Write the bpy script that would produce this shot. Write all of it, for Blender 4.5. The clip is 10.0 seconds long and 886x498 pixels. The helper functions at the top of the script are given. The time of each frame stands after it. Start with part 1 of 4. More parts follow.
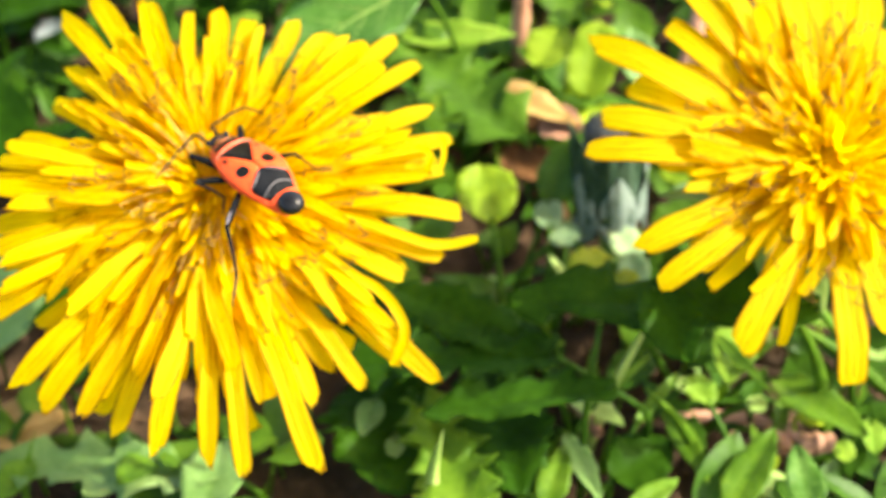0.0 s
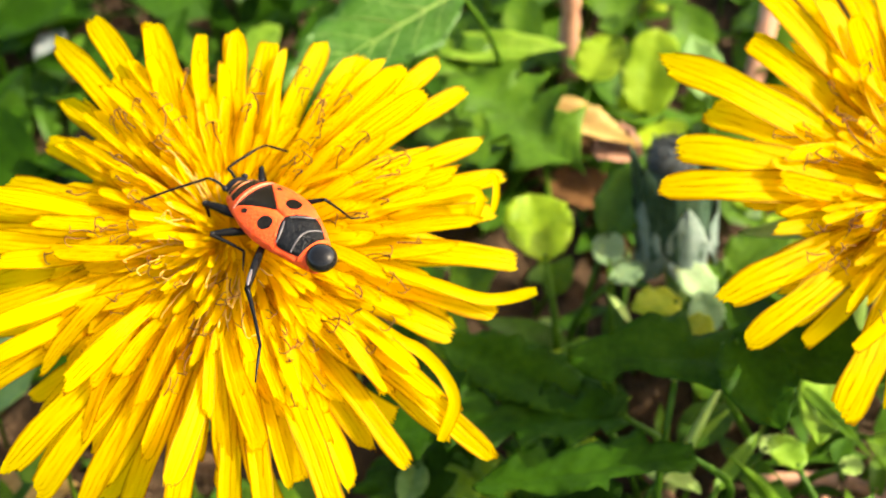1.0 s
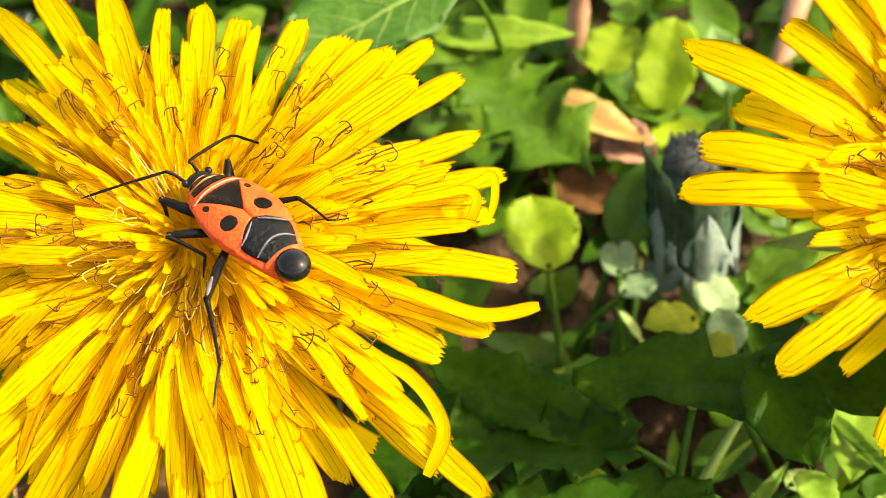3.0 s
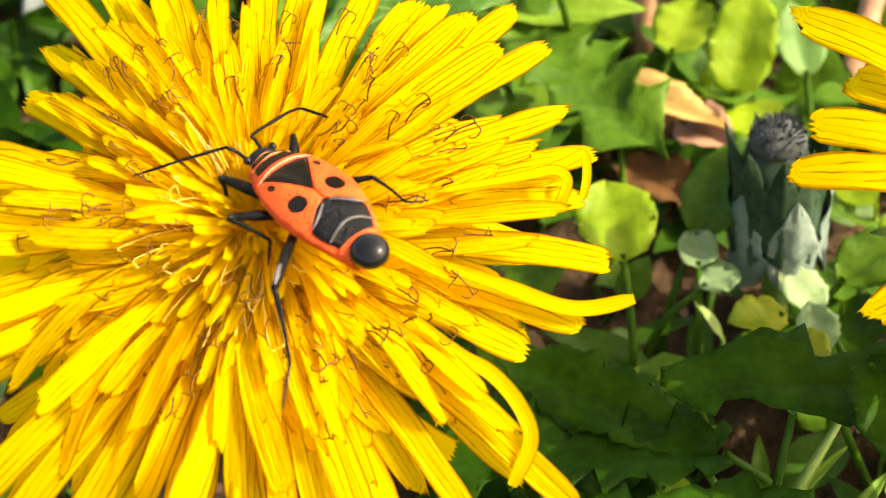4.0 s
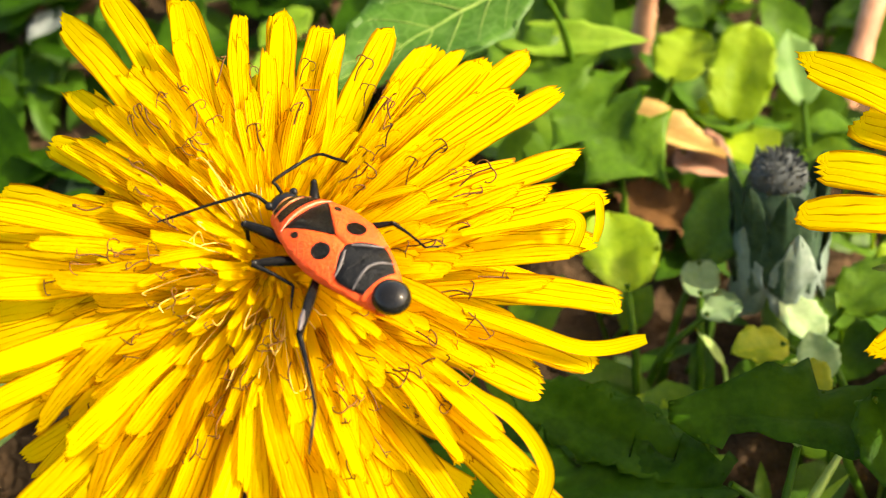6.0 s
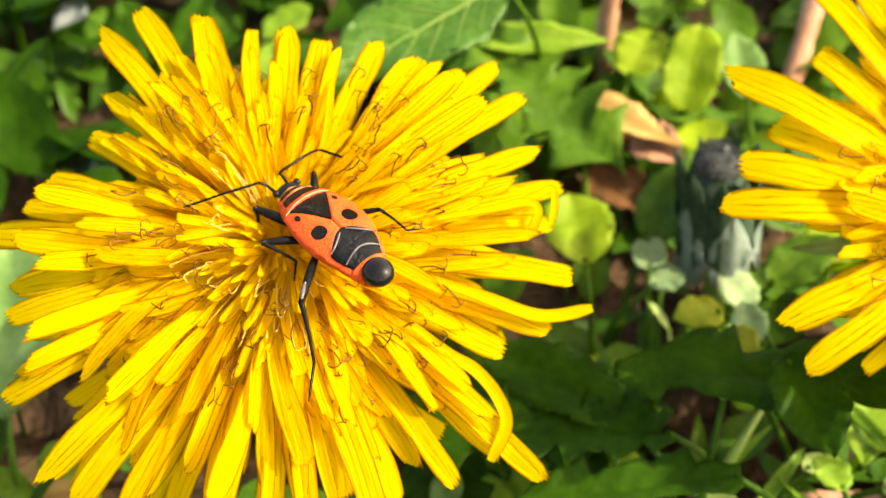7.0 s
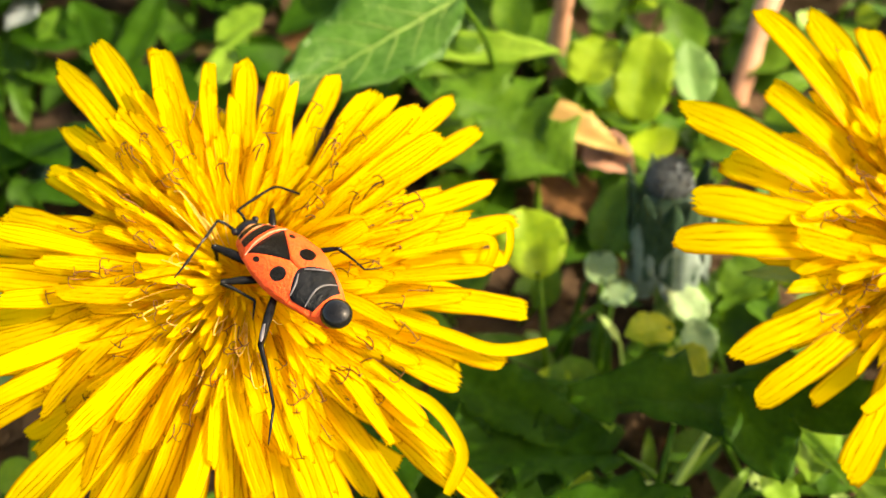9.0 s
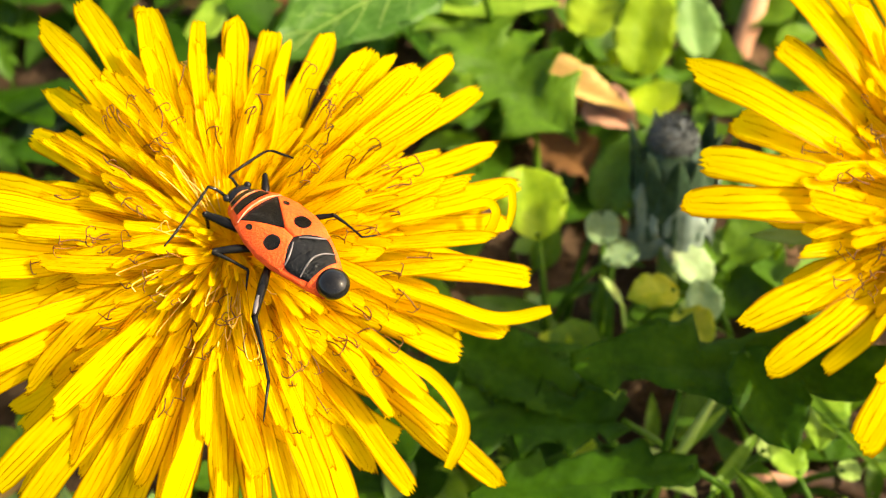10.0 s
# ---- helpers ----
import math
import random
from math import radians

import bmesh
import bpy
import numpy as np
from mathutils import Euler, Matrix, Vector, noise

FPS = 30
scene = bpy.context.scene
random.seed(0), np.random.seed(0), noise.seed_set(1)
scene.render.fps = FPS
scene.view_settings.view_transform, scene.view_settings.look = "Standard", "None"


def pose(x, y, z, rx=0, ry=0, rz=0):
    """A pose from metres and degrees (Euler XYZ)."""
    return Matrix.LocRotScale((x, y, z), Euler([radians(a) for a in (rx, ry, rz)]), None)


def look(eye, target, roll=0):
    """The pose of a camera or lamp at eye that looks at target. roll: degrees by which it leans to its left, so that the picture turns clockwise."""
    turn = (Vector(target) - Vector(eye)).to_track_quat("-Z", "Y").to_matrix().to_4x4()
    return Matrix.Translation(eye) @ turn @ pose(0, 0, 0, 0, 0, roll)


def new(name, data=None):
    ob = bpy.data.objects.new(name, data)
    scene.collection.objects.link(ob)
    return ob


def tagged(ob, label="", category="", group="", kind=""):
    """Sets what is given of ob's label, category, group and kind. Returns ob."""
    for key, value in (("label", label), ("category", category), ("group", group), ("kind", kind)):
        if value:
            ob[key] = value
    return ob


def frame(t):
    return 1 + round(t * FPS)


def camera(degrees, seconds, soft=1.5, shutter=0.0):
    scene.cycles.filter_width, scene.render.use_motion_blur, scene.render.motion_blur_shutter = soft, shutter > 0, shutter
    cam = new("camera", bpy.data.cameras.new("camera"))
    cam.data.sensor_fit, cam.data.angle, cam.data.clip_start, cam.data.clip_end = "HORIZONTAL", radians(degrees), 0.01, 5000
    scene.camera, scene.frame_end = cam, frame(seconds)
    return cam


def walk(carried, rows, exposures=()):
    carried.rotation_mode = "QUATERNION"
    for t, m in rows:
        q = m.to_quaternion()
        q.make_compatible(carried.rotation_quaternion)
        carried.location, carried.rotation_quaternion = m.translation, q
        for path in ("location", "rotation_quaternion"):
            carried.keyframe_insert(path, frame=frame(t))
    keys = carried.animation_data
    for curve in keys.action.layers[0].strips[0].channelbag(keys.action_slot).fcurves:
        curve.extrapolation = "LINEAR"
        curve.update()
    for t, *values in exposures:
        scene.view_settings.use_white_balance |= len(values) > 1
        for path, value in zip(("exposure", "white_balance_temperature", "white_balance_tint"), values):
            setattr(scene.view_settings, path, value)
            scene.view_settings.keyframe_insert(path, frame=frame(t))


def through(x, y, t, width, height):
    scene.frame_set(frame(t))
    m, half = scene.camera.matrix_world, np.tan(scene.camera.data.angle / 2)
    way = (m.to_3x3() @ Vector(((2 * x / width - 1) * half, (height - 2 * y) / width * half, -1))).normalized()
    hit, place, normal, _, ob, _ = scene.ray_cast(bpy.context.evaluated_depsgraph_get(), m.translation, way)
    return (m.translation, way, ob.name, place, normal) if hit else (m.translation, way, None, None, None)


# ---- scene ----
# the camera and its path
cam = camera(28, 10.0, soft=0.7)
cam.data.dof.use_dof = True
cam.data.dof.focus_distance = 0.106
cam.data.dof.aperture_fstop = 60.0
walk(cam, [
    (0.0, pose(0.01924, -0.10005, 0.13276, 44.270, 2.375, 0.500)),
    (0.1, pose(0.01981, -0.09759, 0.13144, 43.893, 2.670, 0.758)),
    (0.2, pose(0.02037, -0.09513, 0.13012, 44.110, 2.682, 0.618)),
    (0.3, pose(0.02094, -0.09268, 0.12881, 44.037, 2.878, 0.722)),
    (0.4, pose(0.02150, -0.09022, 0.12749, 43.263, 2.434, 0.304)),
    (0.5, pose(0.02207, -0.08776, 0.12617, 43.727, 3.501, 1.194)),
    (0.6, pose(0.02097, -0.08688, 0.12550, 43.725, 3.353, 0.898)),
    (0.7, pose(0.01987, -0.08599, 0.12483, 43.616, 3.388, 0.806)),
    (0.8, pose(0.01877, -0.08511, 0.12415, 44.313, 3.482, 0.640)),
    (0.9, pose(0.01767, -0.08423, 0.12348, 44.986, 3.437, 0.348)),
    (1.0, pose(0.01657, -0.08334, 0.12281, 43.779, 3.468, 0.418)),
    (1.1, pose(0.01605, -0.08297, 0.12320, 44.182, 3.307, 0.402)),
    (1.2, pose(0.01553, -0.08259, 0.12360, 43.977, 3.035, 0.361)),
    (1.3, pose(0.01501, -0.08222, 0.12399, 43.504, 2.822, 0.417)),
    (1.4, pose(0.01448, -0.08184, 0.12439, 43.381, 2.413, 0.234)),
    (1.5, pose(0.01396, -0.08147, 0.12478, 42.578, 1.905, 0.055)),
    (1.6, pose(0.01450, -0.08103, 0.12402, 41.828, 1.664, 0.038)),
    (1.7, pose(0.01504, -0.08060, 0.12327, 41.843, 1.570, 0.052)),
    (1.8, pose(0.01558, -0.08017, 0.12251, 42.050, 1.899, 0.436)),
    (1.9, pose(0.01612, -0.07973, 0.12175, 42.494, 2.234, 0.792)),
    (2.0, pose(0.01666, -0.07930, 0.12100, 43.094, 2.170, 0.737)),
    (2.1, pose(0.01837, -0.07927, 0.12041, 43.512, 2.364, 0.929)),
    (2.2, pose(0.02008, -0.07925, 0.11982, 43.063, 2.715, 1.432)),
    (3.3, pose(0.01434, -0.06959, 0.10925, 44.066, 2.801, 0.969)),
    (3.4, pose(0.01375, -0.06876, 0.10841, 43.571, 3.004, 1.383)),
    (3.5, pose(0.01315, -0.06793, 0.10758, 43.918, 2.804, 1.276)),
    (3.6, pose(0.01277, -0.06756, 0.10700, 44.331, 2.918, 1.400)),
    (3.7, pose(0.01238, -0.06719, 0.10642, 44.004, 3.037, 1.630)),
    (3.8, pose(0.01200, -0.06682, 0.10584, 43.623, 3.127, 1.834)),
    (3.9, pose(0.01161, -0.06644, 0.10526, 43.717, 3.027, 1.788)),
    (4.0, pose(0.01122, -0.06607, 0.10468, 43.742, 2.591, 1.410)),
    (4.1, pose(0.01137, -0.06553, 0.10458, 43.901, 2.512, 1.256)),
    (4.2, pose(0.01153, -0.06499, 0.10448, 43.953, 2.519, 1.200)),
    (4.3, pose(0.01168, -0.06445, 0.10438, 43.811, 2.641, 1.286)),
    (4.4, pose(0.01183, -0.06392, 0.10428, 43.562, 2.810, 1.430)),
    (4.5, pose(0.01199, -0.06338, 0.10419, 43.600, 2.772, 1.332)),
    (4.6, pose(0.01195, -0.06345, 0.10408, 43.326, 2.196, 0.876)),
    (4.7, pose(0.01191, -0.06352, 0.10398, 43.799, 1.987, 0.674)),
    (4.8, pose(0.01188, -0.06360, 0.10388, 43.695, 2.227, 0.995)),
    (4.9, pose(0.01184, -0.06367, 0.10378, 43.388, 2.286, 1.165)),
    (5.0, pose(0.01181, -0.06375, 0.10368, 43.573, 2.665, 1.586)),
    (5.1, pose(0.01123, -0.06358, 0.10422, 43.699, 2.764, 1.595)),
    (5.2, pose(0.01066, -0.06341, 0.10477, 43.686, 3.057, 1.808)),
    (5.3, pose(0.01009, -0.06324, 0.10532, 43.697, 3.055, 1.729)),
    (5.4, pose(0.00951, -0.06307, 0.10587, 43.756, 2.884, 1.486)),
    (5.5, pose(0.00894, -0.06290, 0.10641, 43.420, 2.689, 1.257)),
    (5.6, pose(0.00887, -0.06332, 0.10620, 43.317, 2.730, 1.237)),
    (5.7, pose(0.00880, -0.06375, 0.10599, 43.742, 2.627, 1.037)),
    (6.8, pose(0.01061, -0.07471, 0.12158, 42.079, 1.690, 1.005)),
    (6.9, pose(0.01058, -0.07607, 0.12240, 41.970, 1.700, 1.177)),
    (7.0, pose(0.01055, -0.07744, 0.12323, 42.093, 1.434, 1.073)),
    (7.1, pose(0.01029, -0.07731, 0.12370, 42.023, 1.120, 0.734)),
    (7.2, pose(0.01003, -0.07719, 0.12417, 42.157, 0.969, 0.527)),
    (7.3, pose(0.00977, -0.07707, 0.12464, 42.276, 0.924, 0.419)),
    (7.4, pose(0.00951, -0.07694, 0.12511, 41.986, 1.209, 0.650)),
    (7.5, pose(0.00925, -0.07682, 0.12558, 41.494, 1.215, 0.643)),
    (7.6, pose(0.00914, -0.07666, 0.12541, 41.566, 1.096, 0.627)),
    (7.7, pose(0.00902, -0.07650, 0.12524, 41.643, 1.124, 0.742)),
    (7.8, pose(0.00890, -0.07634, 0.12507, 41.087, 1.287, 1.031)),
    (7.9, pose(0.00878, -0.07618, 0.12490, 41.030, 0.928, 0.814)),
    (8.0, pose(0.00866, -0.07602, 0.12473, 41.365, 0.764, 0.735)),
    (8.1, pose(0.00895, -0.07551, 0.12494, 41.355, 0.876, 0.921)),
    (8.2, pose(0.00924, -0.07499, 0.12515, 41.293, 0.402, 0.595)),
    (8.3, pose(0.00953, -0.07448, 0.12535, 41.162, -0.130, 0.230)),
    (8.4, pose(0.00982, -0.07396, 0.12556, 40.742, -0.106, 0.385)),
    (8.5, pose(0.01011, -0.07345, 0.12577, 40.756, 0.134, 0.669)),
    (8.6, pose(0.01004, -0.07340, 0.12635, 41.801, 0.264, 0.528)),
    (8.7, pose(0.00997, -0.07335, 0.12694, 41.673, 0.252, 0.402)),
    (8.8, pose(0.00990, -0.07330, 0.12753, 41.023, 0.140, 0.253)),
    (8.9, pose(0.00983, -0.07325, 0.12812, 40.754, 0.049, 0.079)),
    (9.0, pose(0.00976, -0.07320, 0.12870, 40.000, 0.000, 0.000)),
    (9.1, pose(0.00911, -0.07293, 0.12850, 39.165, -0.295, -0.164)),
    (9.2, pose(0.00845, -0.07267, 0.12831, 39.415, -0.483, -0.371)),
    (9.3, pose(0.00780, -0.07241, 0.12811, 39.663, -0.283, -0.255)),
    (9.4, pose(0.00714, -0.07215, 0.12791, 39.134, -0.169, -0.123)),
    (9.5, pose(0.00648, -0.07189, 0.12771, 38.811, -0.509, -0.384)),
    (9.6, pose(0.00699, -0.07135, 0.12743, 38.606, -0.364, -0.330)),
    (9.7, pose(0.00749, -0.07081, 0.12714, 38.188, -0.186, -0.227)),
    (9.8, pose(0.00799, -0.07026, 0.12685, 38.259, -0.462, -0.538)),
    (9.9, pose(0.00849, -0.06972, 0.12657, 38.525, -0.454, -0.649)),
    (10.0, pose(0.00899, -0.06918, 0.12628, 38.137, -0.139, -0.437)),
], [(0.0, 2.02, 6750, 5), (1.0, 1.90, 7250, 6), (4.0, 1.85, 7850, 6), (10.0, 1.83, 8100, 6)])

# ---- world and sun ----
SUN_FROM = Vector((0.76, -0.03, 0.65)).normalized()
sky_world = bpy.data.worlds.new("sky")
sky_world.use_nodes = True
scene.world = sky_world
wn = sky_world.node_tree
for n in list(wn.nodes):
    wn.nodes.remove(n)
w_out = wn.nodes.new("ShaderNodeOutputWorld")
w_bg = wn.nodes.new("ShaderNodeBackground")
w_sky = wn.nodes.new("ShaderNodeTexSky")
w_sky.sky_type = "NISHITA"
w_sky.sun_disc = False
w_sky.sun_elevation = math.asin(SUN_FROM.z)
w_sky.sun_rotation = math.atan2(SUN_FROM.x, SUN_FROM.y)
w_sky.air_density, w_sky.dust_density, w_sky.ozone_density = 0.8, 4.0, 0.3
w_bg.inputs["Strength"].default_value = 0.15
wn.links.new(w_sky.outputs[0], w_bg.inputs["Color"])
wn.links.new(w_bg.outputs[0], w_out.inputs["Surface"])
sun_data = bpy.data.lights.new("sun", "SUN")
sun_data.energy = 2.6
sun_data.angle = radians(0.53)
sun_data.color = (1.0, 0.95, 0.86)
sun = new("sun", sun_data)
sun.matrix_world = look(SUN_FROM * 3.0, (0, 0, 0))

MM = 0.001


# ---- materials ----
def blank(name):
    m = bpy.data.materials.new(name)
    m.use_nodes = True
    nt = m.node_tree
    for n in list(nt.nodes):
        nt.nodes.remove(n)
    out = nt.nodes.new("ShaderNodeOutputMaterial")
    return m, nt, out


def ramp(nt, fac, stops):
    r = nt.nodes.new("ShaderNodeValToRGB")
    el = r.color_ramp.elements
    while len(el) < len(stops):
        el.new(0.5)
    for e, (p, c) in zip(el, stops):
        e.position, e.color = p, (*c, 1)
    nt.links.new(fac, r.inputs[0])
    return r.outputs[0]


def noise_tex(nt, vec, scale, detail=4, rough=0.55):
    n = nt.nodes.new("ShaderNodeTexNoise")
    n.inputs["Scale"].default_value = scale
    n.inputs["Detail"].default_value = detail
    n.inputs["Roughness"].default_value = rough
    if vec is not None:
        nt.links.new(vec, n.inputs["Vector"])
    return n.outputs["Fac"]


def mapped(nt, scale=(1, 1, 1), out="Object"):
    tc = nt.nodes.new("ShaderNodeTexCoord")
    mp = nt.nodes.new("ShaderNodeMapping")
    mp.inputs["Scale"].default_value = scale
    nt.links.new(tc.outputs[out], mp.inputs["Vector"])
    return mp.outputs[0]


def jitter(nt, vec):
    """Shift a texture by the object's own random number, so that copies differ."""
    oi = nt.nodes.new("ShaderNodeObjectInfo")
    mul = nt.nodes.new("ShaderNodeMath")
    mul.operation = "MULTIPLY"
    mul.inputs[1].default_value = 37.0
    nt.links.new(oi.outputs["Random"], mul.inputs[0])
    add = nt.nodes.new("ShaderNodeVectorMath")
    add.operation = "ADD"
    nt.links.new(vec, add.inputs[0])
    nt.links.new(mul.outputs[0], add.inputs[1])
    return add.outputs[0], oi.outputs["Random"]


def blend_colour(nt, fac, a, b, mode="MIX"):
    mx = nt.nodes.new("ShaderNodeMix")
    mx.data_type, mx.blend_type = "RGBA", mode
    for sock, v in ((mx.inputs[0], fac), (mx.inputs[6], a), (mx.inputs[7], b)):
        if isinstance(v, (int, float)):
            sock.default_value = v
        elif isinstance(v, tuple):
            sock.default_value = (*v, 1)
        else:
            nt.links.new(v, sock)
    return mx.outputs[2]


def bump_of(nt, height, strength, dist):
    b = nt.nodes.new("ShaderNodeBump")
    b.inputs["Strength"].default_value = strength
    b.inputs["Distance"].default_value = dist
    nt.links.new(height, b.inputs["Height"])
    return b.outputs[0]


def thin_tissue(nt, out, colour, through, share, rough, normal=None, spec=0.3):
    """A leaf or petal: gloss and diffuse on the lit side, light let through to the other."""
    p = nt.nodes.new("ShaderNodeBsdfPrincipled")
    p.inputs["Roughness"].default_value = rough
    p.inputs["Specular IOR Level"].default_value = spec
    t = nt.nodes.new("ShaderNodeBsdfTranslucent")
    mx = nt.nodes.new("ShaderNodeMixShader")
    mx.inputs[0].default_value = share
    nt.links.new(colour, p.inputs["Base Color"])
    nt.links.new(through, t.inputs["Color"])
    if normal is not None:
        nt.links.new(normal, p.inputs["Normal"])
        nt.links.new(normal, t.inputs["Normal"])
    nt.links.new(p.outputs[0], mx.inputs[1])
    nt.links.new(t.outputs[0], mx.inputs[2])
    nt.links.new(mx.outputs[0], out.inputs["Surface"])


def petal_material():
    m, nt, out = blank("yellow_petal")
    v, rnd = jitter(nt, mapped(nt, (3, 26, 3)))
    n1 = noise_tex(nt, v, 1.6, 5, 0.6)
    streak = ramp(nt, n1, [(0.3, (0.86, 0.575, 0.0012)), (0.52, (0.90, 0.645, 0.0024)), (0.75, (0.92, 0.685, 0.005))])
    tint = ramp(nt, rnd, [(0.0, (1.0, 0.90, 0.9)), (0.5, (1, 1, 1)), (1.0, (0.97, 0.99, 1.0))])
    col = blend_colour(nt, 1.0, streak, tint, "MULTIPLY")
    # thin furrows along the floret, wandering and fading, and a margin darkened to paint its shaded outline
    across = nt.nodes.new("ShaderNodeAttribute")
    across.attribute_name = "across"
    v3, _ = jitter(nt, mapped(nt, (3.4, 7, 7)))
    wander = noise_tex(nt, v3, 1.0, 3, 0.6)

    def calc(op, a, b):
        n = nt.nodes.new("ShaderNodeMath")
        n.operation = op
        for sock, val in zip(n.inputs, (a, b)):
            if isinstance(val, (int, float)):
                sock.default_value = val
            else:
                nt.links.new(val, sock)
        return n.outputs[0]

    pos = calc("ADD", calc("MULTIPLY", across.outputs["Fac"], 2.3), calc("ADD", calc("MULTIPLY", wander, 1.3), calc("MULTIPLY", rnd, 7.0)))
    tri = calc("PINGPONG", pos, 0.5)
    furrow = ramp(nt, tri, [(0.0, (0, 0, 0)), (0.055, (0.15, 0.15, 0.15)), (0.13, (1, 1, 1))])
    depth = ramp(nt, noise_tex(nt, v, 2.4, 3, 0.6), [(0.42, (0.0, 0.0, 0.0)), (0.62, (0.95, 0.95, 0.95))])
    col = blend_colour(nt, calc("MULTIPLY", calc("SUBTRACT", 1.0, furrow), depth), col, blend_colour(nt, 1.0, col, (0.56, 0.34, 0.3), "MULTIPLY"))
    rim = ramp(nt, calc("ABSOLUTE", across.outputs["Fac"], 0.0), [(0.80, (1, 1, 1)), (0.96, (0.42, 0.27, 0.18))])
    col = blend_colour(nt, 1.0, col, rim, "MULTIPLY")
    thr = blend_colour(nt, 1.0, col, (1.05, 1.10, 0.25), "MULTIPLY")
    v2, _ = jitter(nt, mapped(nt, (8, 150, 8)))
    nrm = bump_of(nt, noise_tex(nt, v2, 1.0, 3, 0.5), 0.45, 0.00012)
    b2 = nt.nodes.new("ShaderNodeBump")
    b2.inputs["Strength"].default_value = 0.6
    b2.inputs["Distance"].default_value = 0.00010
    nt.links.new(furrow, b2.inputs["Height"])
    nt.links.new(nrm, b2.inputs["Normal"])
    thin_tissue(nt, out, col, thr, 0.70, 0.5, b2.outputs[0], 0.10)
    return m


def style_material():
    m, nt, out = blank("style_thread")
    v, rnd = jitter(nt, mapped(nt, (400, 400, 400)))
    col = ramp(nt, noise_tex(nt, v, 1.0, 3), [(0.3, (0.06, 0.022, 0.002)), (0.6, (0.16, 0.06, 0.003)), (0.85, (0.38, 0.17, 0.008))])
    thin_tissue(nt, out, col, col, 0.15, 0.55)
    return m


def plant_material(name, dark, mid, light, share=0.3, rough=0.45, vein=0.1, spec=0.16):
    """Leaf tissue: two scales of mottling, a paler net of veins, fine relief."""
    m, nt, out = blank(name)
    v, rnd = jitter(nt, mapped(nt, (1, 1, 1)))
    big = noise_tex(nt, v, 190, 4, 0.6)
    fine = noise_tex(nt, v, 1500, 4, 0.6)
    col = ramp(nt, big, [(0.32, dark), (0.5, mid), (0.72, light)])
    col = blend_colour(nt, 0.25, col, ramp(nt, fine, [(0.35, dark), (0.65, light)]))
    vo = nt.nodes.new("ShaderNodeTexVoronoi")
    vo.feature = "DISTANCE_TO_EDGE"
    vo.inputs["Scale"].default_value = 620
    nt.links.new(v, vo.inputs["Vector"])
    net = ramp(nt, vo.outputs["Distance"], [(0.0, (1, 1, 1)), (0.09, (0, 0, 0))])
    pale = blend_colour(nt, 0.5, col, (0.38, 0.52, 0.20))
    f = nt.nodes.new("ShaderNodeMath")
    f.operation = "MULTIPLY"
    f.inputs[1].default_value = vein * 0.5
    nt.links.new(net, f.inputs[0])
    col = blend_colour(nt, f.outputs[0], col, pale)
    vary = ramp(nt, rnd, [(0.0, (0.82, 0.86, 0.8)), (1.0, (1.12, 1.06, 1.0))])
    col = blend_colour(nt, 1.0, col, vary, "MULTIPLY")
    thr = blend_colour(nt, 1.0, col, (1.3, 1.25, 0.35), "MULTIPLY")
    nrm = bump_of(nt, big, 0.5, 0.0005)
    b2 = nt.nodes.new("ShaderNodeBump")
    b2.inputs["Strength"].default_value = 0.35
    b2.inputs["Distance"].default_value = 0.00012
    nt.links.new(fine, b2.inputs["Height"])
    nt.links.new(nrm, b2.inputs["Normal"])
    thin_tissue(nt, out, col, thr, share, rough, b2.outputs[0], spec)
    return m


def solid(name, stops, scale, rough, bump=0.3, dist=0.0001, spec=0.5, stretch=(1, 1, 1), metal=0.0, coat=0.0):
    m, nt, out = blank(name)
    v, rnd = jitter(nt, mapped(nt, stretch))
    n1 = noise_tex(nt, v, scale, 5, 0.6)
    n2 = noise_tex(nt, v, scale * 6, 3, 0.6)
    col = ramp(nt, n1, stops)
    col = blend_colour(nt, 0.3, col, ramp(nt, n2, stops))
    p = nt.nodes.new("ShaderNodeBsdfPrincipled")
    nt.links.new(col, p.inputs["Base Color"])
    p.inputs["Roughness"].default_value = rough
    p.inputs["Specular IOR Level"].default_value = spec
    p.inputs["Coat Weight"].default_value = coat
    p.inputs["Coat Roughness"].default_value = 0.15
    nrm = bump_of(nt, n2, bump, dist)
    nt.links.new(nrm, p.inputs["Normal"])
    nt.links.new(p.outputs[0], out.inputs["Surface"])
    return m


PETAL = petal_material()
STYLE = style_material()
HAIR = solid("pale_thread", [(0.3, (0.62, 0.33, 0.03)), (0.6, (0.78, 0.50, 0.10)), (0.85, (0.84, 0.66, 0.34))], 700, 0.6, 0.2, 0.00005, 0.2)
LEAF = plant_material("leaf_green", (0.040, 0.100, 0.005), (0.080, 0.178, 0.009), (0.155, 0.27, 0.02), 0.4)
LEAF_BRIGHT = plant_material("leaf_bright", (0.155, 0.265, 0.008), (0.245, 0.365, 0.016), (0.35, 0.46, 0.035), 0.45)
LEAF_DEEP = plant_material("leaf_deep", (0.022, 0.062, 0.004), (0.045, 0.115, 0.006), (0.08, 0.175, 0.012))
LEAF_COOL = plant_material("leaf_cool", (0.022, 0.072, 0.007), (0.040, 0.112, 0.012), (0.08, 0.175, 0.030), 0.25, 0.4, 0.3, 0.12)
LEAF_SOFT = plant_material("leaf_soft", (0.10, 0.21, 0.012), (0.165, 0.30, 0.022), (0.27, 0.41, 0.05), 0.4)
LEAF_SHADED = plant_material("leaf_shaded", (0.010, 0.033, 0.001), (0.019, 0.060, 0.002), (0.036, 0.095, 0.005), 0.25, 0.5, 0.02, 0.05)
